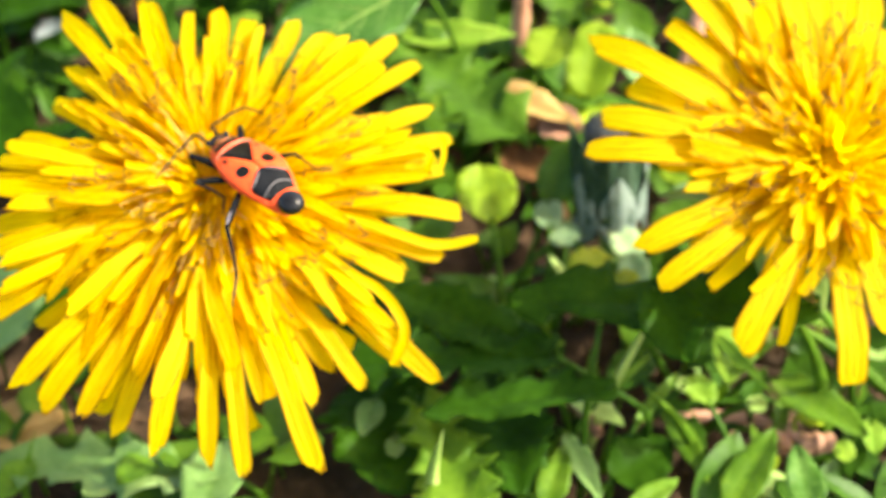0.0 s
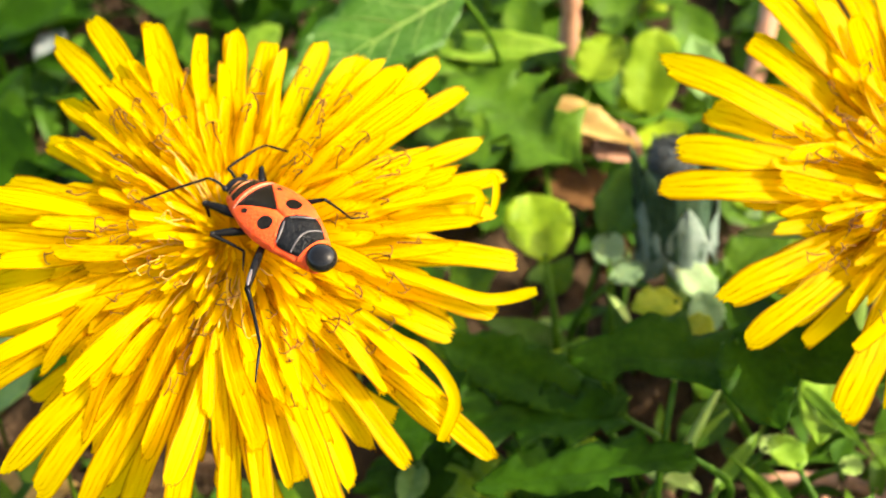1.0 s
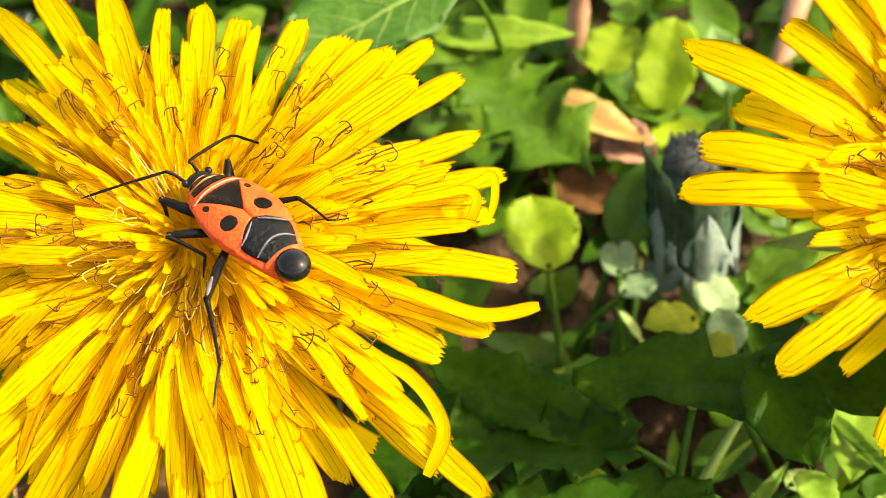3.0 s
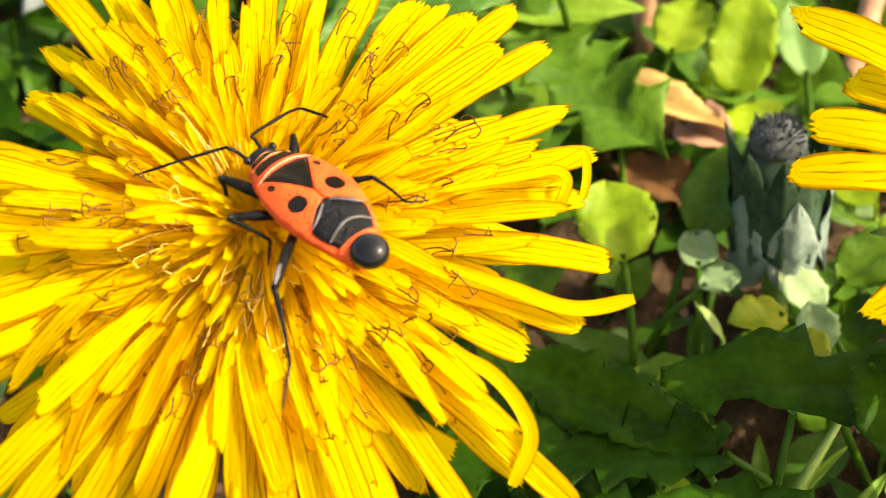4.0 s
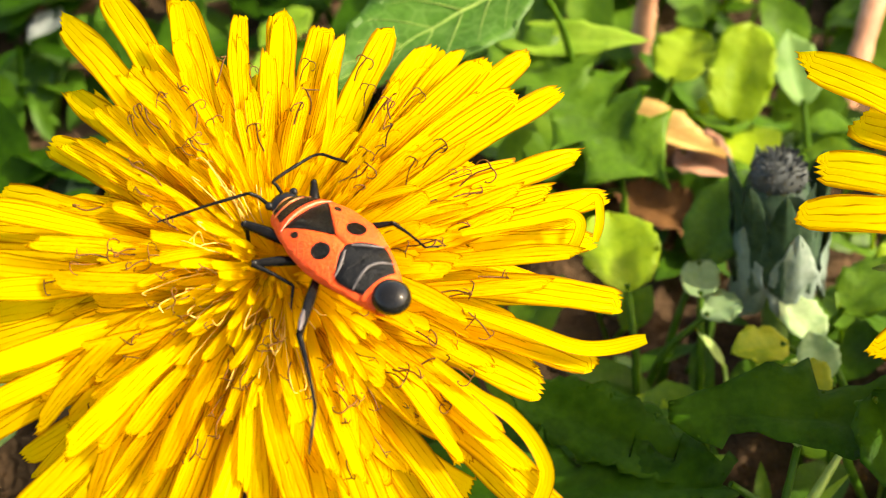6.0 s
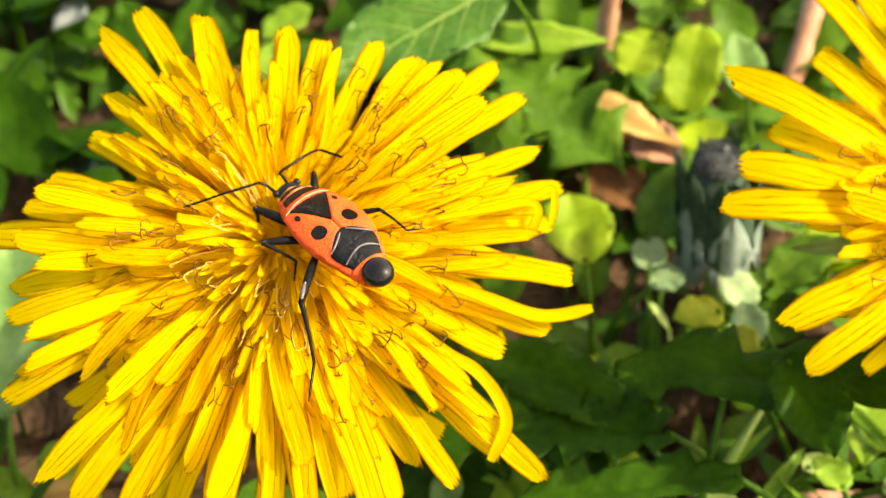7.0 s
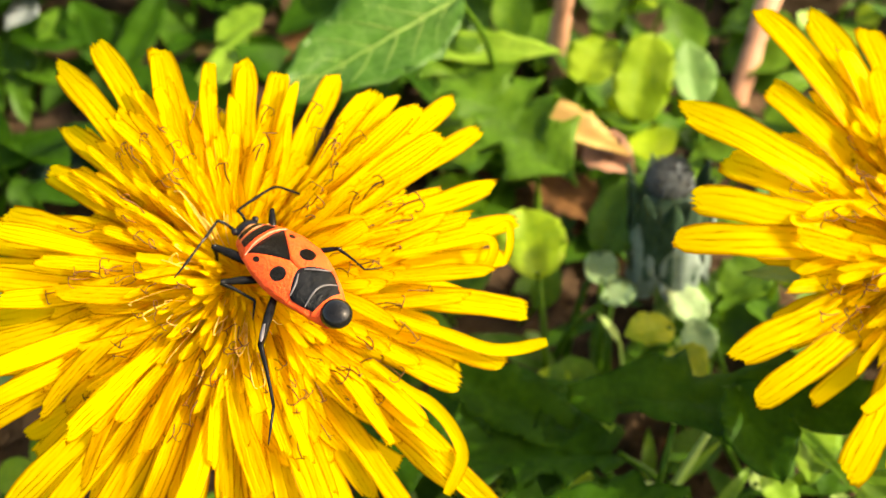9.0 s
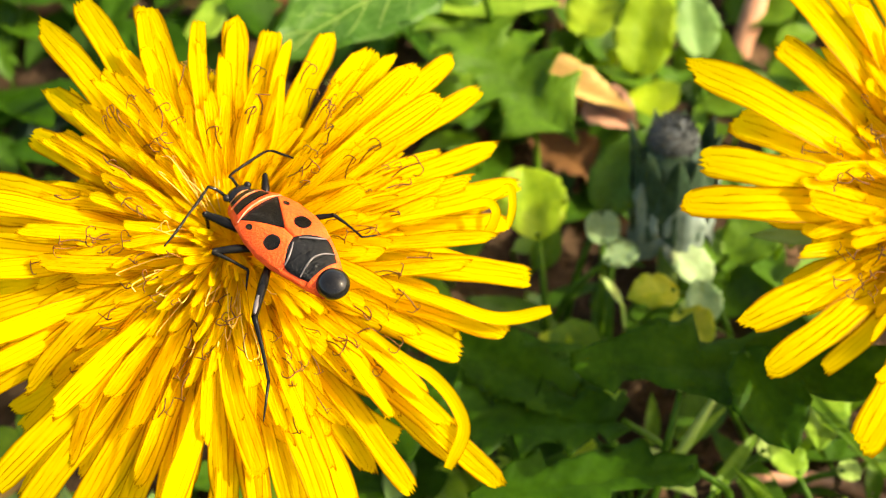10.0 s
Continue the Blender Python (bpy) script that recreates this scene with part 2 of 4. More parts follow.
LEAF_PALE = plant_material("leaf_pale", (0.20, 0.33, 0.06), (0.32, 0.46, 0.12), (0.48, 0.58, 0.22), 0.3, 0.5)
LEAF_MINT = plant_material("leaf_mint", (0.09, 0.19, 0.040), (0.15, 0.27, 0.070), (0.26, 0.37, 0.14), 0.3, 0.5)
LEAF_WHITE = plant_material("leaf_whitish", (0.16, 0.27, 0.11), (0.26, 0.38, 0.19), (0.40, 0.50, 0.31), 0.3, 0.5, 0.2)
LEAF_YELLOW = plant_material("leaf_yellowing", (0.09, 0.18, 0.01), (0.20, 0.28, 0.012), (0.38, 0.38, 0.03), 0.4, 0.5)
LEAF_GREY = plant_material("bract_grey_green", (0.010, 0.028, 0.013), (0.025, 0.052, 0.030), (0.065, 0.105, 0.08), 0.15, 0.35)
STALK = plant_material("stalk_green", (0.09, 0.16, 0.03), (0.15, 0.25, 0.05), (0.24, 0.33, 0.10), 0.15, 0.4, 0.2)
DRY = solid("dry_straw", [(0.25, (0.22, 0.115, 0.03)), (0.55, (0.40, 0.25, 0.075)), (0.8, (0.56, 0.40, 0.16))], 260, 0.75, 0.5, 0.0002, 0.2, (1, 4, 4))
DRY_PINK = solid("dead_stem", [(0.25, (0.20, 0.09, 0.05)), (0.55, (0.42, 0.22, 0.13)), (0.8, (0.56, 0.36, 0.26))], 300, 0.7, 0.5, 0.0002, 0.25)
PALE_GREY = solid("pale_grey", [(0.3, (0.15, 0.18, 0.17)), (0.55, (0.22, 0.25, 0.24)), (0.8, (0.32, 0.34, 0.34))], 400, 0.6, 0.3, 0.0001, 0.3)
DARK_DOWN = solid("dark_down", [(0.3, (0.03, 0.034, 0.036)), (0.55, (0.06, 0.068, 0.07)), (0.8, (0.13, 0.14, 0.14))], 900, 0.8, 0.3, 0.0001, 0.2)
BRACT_PALE = plant_material("bract_pale", (0.08, 0.13, 0.10), (0.15, 0.21, 0.19), (0.28, 0.34, 0.33), 0.15, 0.4)
DEAD_BROWN = solid("dead_brown", [(0.25, (0.04, 0.017, 0.004)), (0.55, (0.105, 0.046, 0.012)), (0.8, (0.24, 0.12, 0.045))], 300, 0.75, 0.5, 0.0002, 0.2)


def ground_material():
    """Crumbly soil by the flowers, giving way to a green sward some way off."""
    m, nt, out = blank("soil_and_sward")
    v = mapped(nt)
    n1, n2 = noise_tex(nt, v, 180, 5, 0.6), noise_tex(nt, v, 1080, 3, 0.6)
    soil = ramp(nt, n1, [(0.25, (0.012, 0.008, 0.004)), (0.5, (0.040, 0.024, 0.012)), (0.8, (0.13, 0.075, 0.04))])
    sward = ramp(nt, noise_tex(nt, v, 9, 8, 0.7), [(0.3, (0.03, 0.05, 0.012)), (0.5, (0.05, 0.10, 0.018)), (0.75, (0.10, 0.15, 0.035))])
    far = nt.nodes.new("ShaderNodeVectorMath")
    far.operation = "LENGTH"
    nt.links.new(v, far.inputs[0])
    col = blend_colour(nt, ramp(nt, far.outputs["Value"], [(0.25, (0, 0, 0)), (0.55, (1, 1, 1))]), soil, sward)
    p = nt.nodes.new("ShaderNodeBsdfPrincipled")
    p.inputs["Roughness"].default_value = 0.95
    p.inputs["Specular IOR Level"].default_value = 0.15
    nt.links.new(col, p.inputs["Base Color"])
    nt.links.new(bump_of(nt, n2, 0.9, 0.001), p.inputs["Normal"])
    nt.links.new(p.outputs[0], out.inputs["Surface"])
    return m


GROUND = ground_material()
BUG_RED = solid("bug_red", [(0.3, (0.60, 0.045, 0.008)), (0.55, (0.78, 0.085, 0.014)), (0.8, (0.88, 0.14, 0.03))], 900, 0.40, 1.0, 0.00012, 0.22)
BUG_BLACK = solid("bug_black", [(0.3, (0.001, 0.001, 0.001)), (0.58, (0.004, 0.004, 0.004)), (0.74, (0.08, 0.076, 0.072))], 2600, 0.30, 1.0, 0.0004, 0.12)
BUG_FILM = solid("bug_membrane", [(0.3, (0.002, 0.002, 0.002)), (0.6, (0.005, 0.005, 0.005)), (0.85, (0.022, 0.021, 0.020))], 750, 0.25, 0.6, 0.0004, 0.16)
BUG_SHINE = solid("bug_shiny_black", [(0.3, (0.004, 0.004, 0.004)), (0.7, (0.012, 0.011, 0.010)), (0.9, (0.03, 0.022, 0.016))], 900, 0.05, 0.10, 0.00003, 0.26)
BUG_LEG = solid("bug_leg", [(0.3, (0.003, 0.003, 0.003)), (0.6, (0.008, 0.007, 0.006)), (0.9, (0.03, 0.022, 0.015))], 1500, 0.14, 0.4, 0.00004, 0.10)
BUG_VEIN = solid("wing_vein", [(0.3, (0.05, 0.042, 0.04)), (0.7, (0.12, 0.10, 0.10))], 1500, 0.45, 0.3, 0.00004)
BUG_OCHRE = solid("ochre_line", [(0.3, (0.34, 0.10, 0.02)), (0.7, (0.52, 0.20, 0.04))], 1500, 0.45, 0.3, 0.00004)
BUG_BAND = solid("pale_margin", [(0.3, (0.50, 0.16, 0.08)), (0.7, (0.68, 0.36, 0.24))], 1500, 0.45, 0.3, 0.00004)


# ---- mesh helpers ----
def mesh_of(name, verts, faces, material, smooth=True):
    me = bpy.data.meshes.new(name)
    me.from_pydata([tuple(v) for v in verts], [], faces)
    me.materials.append(material)
    if smooth:
        me.polygons.foreach_set("use_smooth", [True] * len(me.polygons))
    me.update()
    return me


def part(name, me, parent, label=""):
    ob = new(name, me)
    ob.parent = parent
    if label:
        tagged(ob, label)
    return ob


def empty(name, m, label, category, group="", kind=""):
    ob = new(name)
    ob.empty_display_size = 0.005
    ob.matrix_world = m
    return tagged(ob, label, category, group, kind)


def grid_faces(nu, nv, off=0, wrap=False):
    f = []
    for i in range(nu - 1):
        for j in range(nv if wrap else nv - 1):
            k = (j + 1) % nv
            f.append((off + i * nv + j, off + (i + 1) * nv + j, off + (i + 1) * nv + k, off + i * nv + k))
    return f


def tube(points, radii, sides=7, caps=True):
    """Rings of vertices along a line of points, closed at both ends."""
    pts = [Vector(p) for p in points]
    verts, faces = [], []
    side = None
    for i, p in enumerate(pts):
        d = (pts[min(i + 1, len(pts) - 1)] - pts[max(i - 1, 0)]).normalized()
        if side is None:
            side = d.orthogonal().normalized()
        side = (side - d * side.dot(d)).normalized()
        up = d.cross(side)
        r = radii[i] if isinstance(radii, (list, tuple)) else radii
        for j in range(sides):
            a = 2 * math.pi * j / sides
            verts.append(p + (side * math.cos(a) + up * math.sin(a)) * r)
    faces = grid_faces(len(pts), sides, 0, True)
    if caps:
        n = len(verts)
        faces.append(tuple(range(sides))[::-1])
        faces.append(tuple(range(n - sides, n)))
    return verts, faces


def smooth_line(points, steps=6):
    """A soft curve through the given points."""
    p = [Vector(q) for q in points]
    p = [p[0] * 2 - p[1]] + p + [p[-1] * 2 - p[-2]]
    out = []
    for i in range(1, len(p) - 2):
        for k in range(steps):
            t = k / steps
            a, b, c, d = p[i - 1], p[i], p[i + 1], p[i + 2]
            out.append(0.5 * ((2 * b) + (c - a) * t + (2 * a - 5 * b + 4 * c - d) * t * t + (3 * b - 3 * c + d - a) * t ** 3))
    out.append(p[-2])
    return out


def joined(pieces):
    verts, faces = [], []
    for v, f in pieces:
        o = len(verts)
        verts += list(v)
        faces += [tuple(i + o for i in q) for q in f]
    return verts, faces


def blob(centre, radii, nu=12, nv=16, power=1.0):
    verts, faces = [], []
    for i in range(nu + 1):
        a = math.pi * (i + 0.001) / (nu + 0.002)
        for j in range(nv):
            b = 2 * math.pi * j / nv
            verts.append(Vector((centre[0] + radii[0] * math.cos(a), centre[1] + radii[1] * math.sin(a) * math.cos(b), centre[2] + radii[2] * math.sin(a) * math.sin(b))))
    return verts, grid_faces(nu + 1, nv, 0, True)


# ---- ground ----
def build_ground():
    """One sheet of soil, fine and crumbly near the flowers and reaching out to the horizon."""
    verts, faces = [], []
    seg, rings = 150, 150
    radii = [0.0015 * i for i in range(1, 61)]
    while len(radii) < rings:
        radii.append(radii[-1] * 1.085)
    verts.append(Vector((0.02, 0.03, 0)))
    for r in radii:
        for j in range(seg):
            a = 2 * math.pi * j / seg
            x, y = 0.02 + r * math.cos(a), 0.03 + r * math.sin(a)
            h = 0.0035 * noise.noise((x * 60, y * 60, 0.3)) + 0.0018 * noise.noise((x * 210, y * 210, 4.1)) + 0.0009 * noise.noise((x * 600, y * 600, 7.7))
            verts.append(Vector((x, y, h - 0.001)))
    for j in range(seg):
        faces.append((0, 1 + j, 1 + (j + 1) % seg))
    faces += grid_faces(len(radii), seg, 1, True)
    ob = new("ground", mesh_of("ground", verts, faces, GROUND))
    return tagged(ob, "dark brown crumbly soil under the weeds", "ground", kind="structure")


build_ground()


# ---- dandelions ----
def petal_mesh(e_start, e_end, width, cup, seed, straight=False, bow=1.0):
    """One strap-shaped ray floret, one unit long: it leaves the base at e_start degrees and ends at e_end, with ribs along it and five teeth.
    bow: how soon it arches over."""
    rng = random.Random(seed)
    ns, nw = 14, 11
    side = rng.uniform(-0.20, 0.20)
    taper = rng.uniform(0.05, 0.40)
    twist = rng.uniform(-0.9, 0.9)
    wave = rng.uniform(-15, 15)
    if straight:
        side, wave = 0.0, 0.0
    line, x, z, last = [], 0.0, 0.0, 0.0
    for i in range(ns + 1):
        s = 1.5 * (i / ns) - 0.5 * (i / ns) ** 2
        e = radians(e_end + (e_start - e_end) * max(0.0, 1 - s) ** bow + wave * math.sin(s * 6.0))
        x += math.cos(e) * (s - last)
        z += math.sin(e) * (s - last)
        last = s
        line.append((x, z, s))
    verts, marks = [], []
    point = rng.uniform(-1, 1)
    blunt = rng.uniform(0.20, 0.65)
    ribs = [rng.uniform(0.6, 1.0) if j % 2 else rng.choice((0.0, 0.1, 0.5, 0.6)) for j in range(nw)]
    for i, (x, z, s) in enumerate(line):
        e = radians(e_end + (e_start - e_end) * max(0.0, 1 - s) ** bow)
        w = width * (0.30 + (0.70 if straight else 0.74) * min(1.0, s / (0.45 if straight else 0.78)) ** (0.8 if straight else 1.1)) * (1.0 - taper * max(0.0, (s - 0.80) / 0.20) ** 1.8)
        w *= math.sqrt(1 - blunt * max(0.0, (s - 0.93) / 0.07) ** 2)
        tw = twist * (s - 0.3)
        for j in range(nw):
            q = -1 + 2 * j / (nw - 1)
            rib = 0.20 * ribs[j] * width * (0.35 + 0.65 * s) * (1 if s < 0.85 else 1 - 4 * (s - 0.85))
            marks.append(q if i < ns else 1.0)
            lift = cup * width * (q * q) * (1.1 - 0.75 * s) + rib
            ext = 0.0
            if i == ns:
                ext = (0.006 if j % 2 else -0.006) - 0.010 * q * q - 0.032 * q * point + rng.uniform(-0.009, 0.009)
            yy = q * w * math.cos(tw * 0.6) + side * s * s + 0.07 * width * math.sin(s * 19 + q * 4 + twist * 9) * abs(q)
            up = lift + q * w * math.sin(tw * 0.6)
            verts.append((x + ext * math.cos(e) - up * math.sin(e), yy, z + ext * math.sin(e) + up * math.cos(e)))
    me = mesh_of("petal", verts, grid_faces(ns + 1, nw), PETAL)
    layer = me.attributes.new("across", "FLOAT", "POINT")
    layer.data.foreach_set("value", marks)
    return me


def strap_mesh(line, half):
    """A floret that bends its own way along a line of (radius, bearing, height) in millimetres, narrowing at both ends."""
    pts = smooth_line([(r * math.cos(radians(a)), r * math.sin(radians(a)), z) for r, a, z in line], 5)
    verts, marks = [], []
    for k, p in enumerate(pts):
        s = k / (len(pts) - 1)
        d = (pts[min(k + 1, len(pts) - 1)] - pts[max(k - 1, 0)]).normalized()
        side = Vector((0, 0, 1)).cross(d).normalized()
        w = half * (0.55 + 0.45 * min(1, s * 3)) * math.sqrt(1 - 0.6 * max(0.0, (s - 0.85) / 0.15) ** 2)
        for j in range(9):
            q = -1 + j / 4
            verts.append((p + side * q * w + Vector((0, 0, 0.30 * half * (q * q - 0.4) + 0.06 * half * (j % 2)))) * MM)
            marks.append(q)
    me = mesh_of("petal", verts, grid_faces(len(pts), 9), PETAL)
    me.attributes.new("across", "FLOAT", "POINT").data.foreach_set("value", marks)
    return me


def curl_mesh(seed):
    """A thread-like style, forked into two curled arms."""
    rng = random.Random(seed)
    lean = rng.uniform(-0.9, 0.9)
    top = Vector((lean, rng.uniform(-0.5, 0.5), rng.uniform(1.1, 2.3)))
    stem_pts = smooth_line([(0, 0, 0), top * 0.5 + Vector((rng.uniform(-0.3, 0.3), rng.uniform(-0.3, 0.3), 0)), top], 4)
    pieces = [tube(stem_pts, 0.058, 5)]
    turn = rng.uniform(0, 6.28)
    for sgn in (1, -1):
        # each arm bends its own way, some nearly straight, some in a full loop
        pts, r, sweep = [], rng.uniform(0.25, 0.75), rng.choice((0.8, 1.4, 2.2, 3.8)) * rng.uniform(0.8, 1.2)
        way = turn + rng.uniform(-0.9, 0.9)
        ax = Vector((math.cos(way), math.sin(way), rng.uniform(-0.4, 0.5))).normalized() * sgn
        drift = Vector((rng.uniform(-0.05, 0.05), rng.uniform(-0.05, 0.05), rng.uniform(-0.05, 0.03)))
        for k in range(11):
            a = k / 10 * sweep
            rr = r * (1 - 0.04 * k)
            pts.append(top + ax * (rr * math.sin(a) + 0.04 * k) + Vector((0, 0, rr * (1 - math.cos(a)) * -0.8 + 0.2 * min(1, a))) + drift * k)
        pieces.append(tube(pts, [0.054 - 0.0022 * k for k in range(11)], 5))
    v, f = joined(pieces)
    return mesh_of("style", [p * MM for p in v], f, STYLE)


# rings from the rim inwards: start and end slope, arch, base radius, base height, half width, count, length from, to
RINGS = [
    (38, -18, 1.0, 3.0, -3.5, 0.86, 0, 0, 0),
    (52, -14, 1.5, 3.2, -3.4, 0.64, 76, 12.6, 16.4),
    (60, -10, 1.5, 3.0, -3.2, 0.61, 74, 11.0, 15.4),
    (66, -8, 1.5, 2.8, -3.0, 0.58, 80, 9.6, 14.0),
    (72, -4, 1.5, 2.5, -2.8, 0.54, 84, 8.6, 12.4),
    (78, 0, 1.4, 2.2, -2.6, 0.40, 76, 6.8, 9.8),
    (82, 8, 1.3, 1.8, -2.4, 0.35, 60, 6.8, 9.4),
    (86, 24, 1.2, 1.3, -2.2, 0.31, 58, 6.2, 8.6),
    (88, 45, 1.1, 0.8, -2.0, 0.28, 46, 5.6, 7.6),
    (89, 70, 1.0, 0.2, -1.8, 0.25, 28, 5.2, 6.9),
]
# how far the upper rings reach towards the rim beside them
FILL = {1: (0.74, 0.96), 2: (0.58, 0.86), 3: (0.46, 0.74), 4: (0.38, 0.62)}
MESHES = {}
for ring, (e0, e1, bow, rb, zb, hw, cnt, l0, l1) in enumerate(RINGS):
    typical = 17.0 if ring == 0 else (l0 + l1) / 2
    MESHES[ring] = [petal_mesh(e0 + dv * 0.6, e1 + dv * 1.6, hw / typical, 0.26 + 0.05 * ring, 10 * ring + k, ring == 0, bow=bow) for k, dv in enumerate((0, -7, 6, -3, 3, -11, 9, 1) if ring else (0,) * 8)]
CURLS = [curl_mesh(900 + k) for k in range(16)]


def flower_pose(centre, normal):
    n = Vector(normal).normalized()
    ex = (Vector((1, 0, 0)) - n * n.x).normalized()
    ey = n.cross(ex)
    m = Matrix((ex, ey, n)).transposed().to_4x4()
    m.translation = Vector(centre) * MM
    return m


def dandelion(centre, normal, rim, seed, label, foot, keep_clear=None, sparse=None, broad=1.0, odd=(), threads=0, reach=1.0, thin=0.0):
    rng = random.Random(seed)
    m = flower_pose(centre, normal)
    head = empty("dandelion", m, label, "flower", "dandelions in bloom")
    hb = -3.5
    heart = ([], [], [])
    jobs = [(0, az, ln) for az, ln in rim]
    for ring, (e0, e1, bow, rb, zb, hw, cnt, l0, l1) in enumerate(RINGS):
        start = rng.uniform(0, 360)
        for k in range(cnt):
            jobs.append((ring, start + 360 * k / cnt + rng.uniform(-9, 9), rng.uniform(l0, l1)))
    ordered = sorted((az % 360, ln) for az, ln in rim)
    ordered = [(ordered[-1][0] - 360, ordered[-1][1])] + ordered + [(ordered[0][0] + 360, ordered[0][1])]
    for ring, az, ln in jobs:
        if 0 < ring < 5:
            near = [l for a, l in ordered if abs(a - az % 360) < 9] or [16.5]
            least, most = FILL[ring]
            ln = sum(near) / len(near) * rng.uniform(least, most) * reach
            if rng.random() < thin:
                continue
            if odd and -40 < (az + 180) % 360 - 180 < -29:
                ln = min(ln, 14.2)
        if ring in (1, 2, 3) and sparse is not None and sparse[0] < (az + 180) % 360 - 180 < sparse[1] and rng.random() < (0.8 if ring < 3 else 0.35):
            continue
        rb, zb = RINGS[ring][3:5]
        me = MESHES[ring][rng.randrange(8)]
        yaw = rng.uniform(-0.22, 0.22) if ring > 1 else 0.0
        roll, lift = rng.uniform(-45, 45), rng.uniform(-5, 5) if ring else rng.uniform(-1, 1)
        a = radians(az)
        loc = Vector((rb * math.cos(a), rb * math.sin(a), zb)) * MM
        wid = rng.uniform(0.9, 1.15) * broad if ring == 0 else (rng.uniform(0.55, 0.8) if rng.random() < 0.25 else rng.uniform(0.8, 1.25)) * (broad if ring < 2 else 1 + (broad - 1) * (0.7 if ring < 4 else 0.5))
        # a floret in the bug's way is pressed down, lies flat beneath it or stays shorter
        flat = MESHES[0][rng.randrange(8)]
        for me, short, press in ((me, 1, 0), (me, 1, 12), (flat, 1, 0), (flat, 1, 7), (flat, 0.95, 14), (me, 0.72, 12), (me, 0.72, 28), (me, 0.55, 32), (me, 0, 0)):
            turn = Euler((0, 0, a + yaw)).to_matrix() @ Euler((0, radians(press - lift), 0)).to_matrix() @ Euler((radians(roll * (0.45 if ring else 0.0)), 0, 0)).to_matrix()
            wide = 17.0 * wid if ring == 0 else 12.0 * wid if me is flat else ln * wid
            lm = Matrix.LocRotScale(loc, turn.to_quaternion(), Vector((ln * short * MM, wide * MM, ln * short * MM)))
            if keep_clear is None or short == 0 or not any(keep_clear(m @ lm @ Vector(me.vertices[11 * r + 5].co)) for r in (6, 8, 10, 12, 14)):
                break
        if short == 0:
            continue
        if ring == 1 or ring > 4:
            o = len(heart[0])
            heart[0].extend(lm @ v.co for v in me.vertices)
            heart[1].extend(tuple(i + o for i in q.vertices) for q in me.polygons)
            heart[2].extend(d.value for d in me.attributes["across"].data)
            continue
        p = part("petal", me, head)
        p.matrix_local = lm
    me = mesh_of("heart", heart[0], heart[1], PETAL)
    me.attributes.new("across", "FLOAT", "POINT").data.foreach_set("value", heart[2])
    tagged(part("heart", me, head, "narrow florets packed under and between the open ones"), kind="stuff")
    # the packed floret tubes that fill the heart
    verts, marks = [], []
    for i in range(15):
        r = 0.05 + 6.4 * i / 14
        for j in range(110):
            a = 2 * math.pi * j / 110
            groove = noise.noise((math.cos(a) * 9, math.sin(a) * 9, r * 0.25 + seed))
            verts.append(Vector((r * math.cos(a), r * math.sin(a), 2.3 - 0.46 * r + 0.6 * groove * min(1, r / 2))) * MM)
            marks.append(groove)
    me = mesh_of("floret_tubes", verts, grid_faces(15, 110, 0, True), PETAL)
    me.attributes.new("across", "FLOAT", "POINT").data.foreach_set("value", marks)
    tagged(part("floret_mass", me, head, "golden floret tubes packed at the heart"), kind="stuff")
    # hair-fine threads between the inner florets
    hairs = []
    for k in range(threads):
        a = radians(rng.uniform(110, 300))
        r0, r1 = rng.uniform(0.6, 3.6), rng.uniform(3.5, 7.5)
        z0, z1 = rng.uniform(-1.5, 1.0), rng.uniform(0.6, 3.4)
        a1 = a + rng.uniform(-0.25, 0.25)
        p0, p1 = Vector((r0 * math.cos(a), r0 * math.sin(a), z0)), Vector((r1 * math.cos(a1), r1 * math.sin(a1), z1))
        mid = p0.lerp(p1, 0.55) + Vector((rng.uniform(-0.4, 0.4), rng.uniform(-0.4, 0.4), rng.uniform(0.2, 1.0)))
        if keep_clear is not None and any(keep_clear(m @ (q * MM)) for q in (p1, mid, p0)):
            continue
        hairs.append(tube(smooth_line([p0, mid, p1, p1 + Vector((rng.uniform(-0.6, 0.6), rng.uniform(-0.6, 0.6), rng.uniform(-0.5, 0.1)))], 4), 0.036, 4))
    v, f = joined(hairs)
    if hairs:
        tagged(part("fuzz", mesh_of("fuzz", [q * MM for q in v], f, HAIR), head, "fine pale threads between florets"), kind="stuff")
    for line, half in odd:
        part("petal", strap_mesh(line, half), head, "bent yellow floret")
    for k in range(150):
        az, r = rng.uniform(0, 2 * math.pi), math.sqrt(rng.uniform(7.0, 135.0))
        h = 4.2 - 0.020 * r * r + rng.uniform(-1.0, 0.6) - 0.9
        loc = Vector((r * math.cos(az), r * math.sin(az), h)) * MM
        q = Euler((0, 0, az)).to_matrix() @ Euler((0, radians(min(78, 18 + r * 5.6) + rng.uniform(-12, 12)), rng.uniform(-0.5, 0.5))).to_matrix()
        lm = Matrix.LocRotScale(loc, q.to_quaternion(), Vector((1, 1, 1)) * rng.uniform(0.55, 1.0))
        if keep_clear is not None and (keep_clear(m @ lm @ Vector((0, 0, 0.003))) or keep_clear(m @ loc)):
            continue
        p = part("style", CURLS[rng.randrange(16)], head)
        p.matrix_local = lm
    # receptacle and the green bracts that hold the florets
    prof = [(0.9, -11.5), (2.4, -10.6), (3.6, -8.6), (4.0, -6.2), (3.9, -4.2), (3.0, -3.1), (0.4, -2.7)]
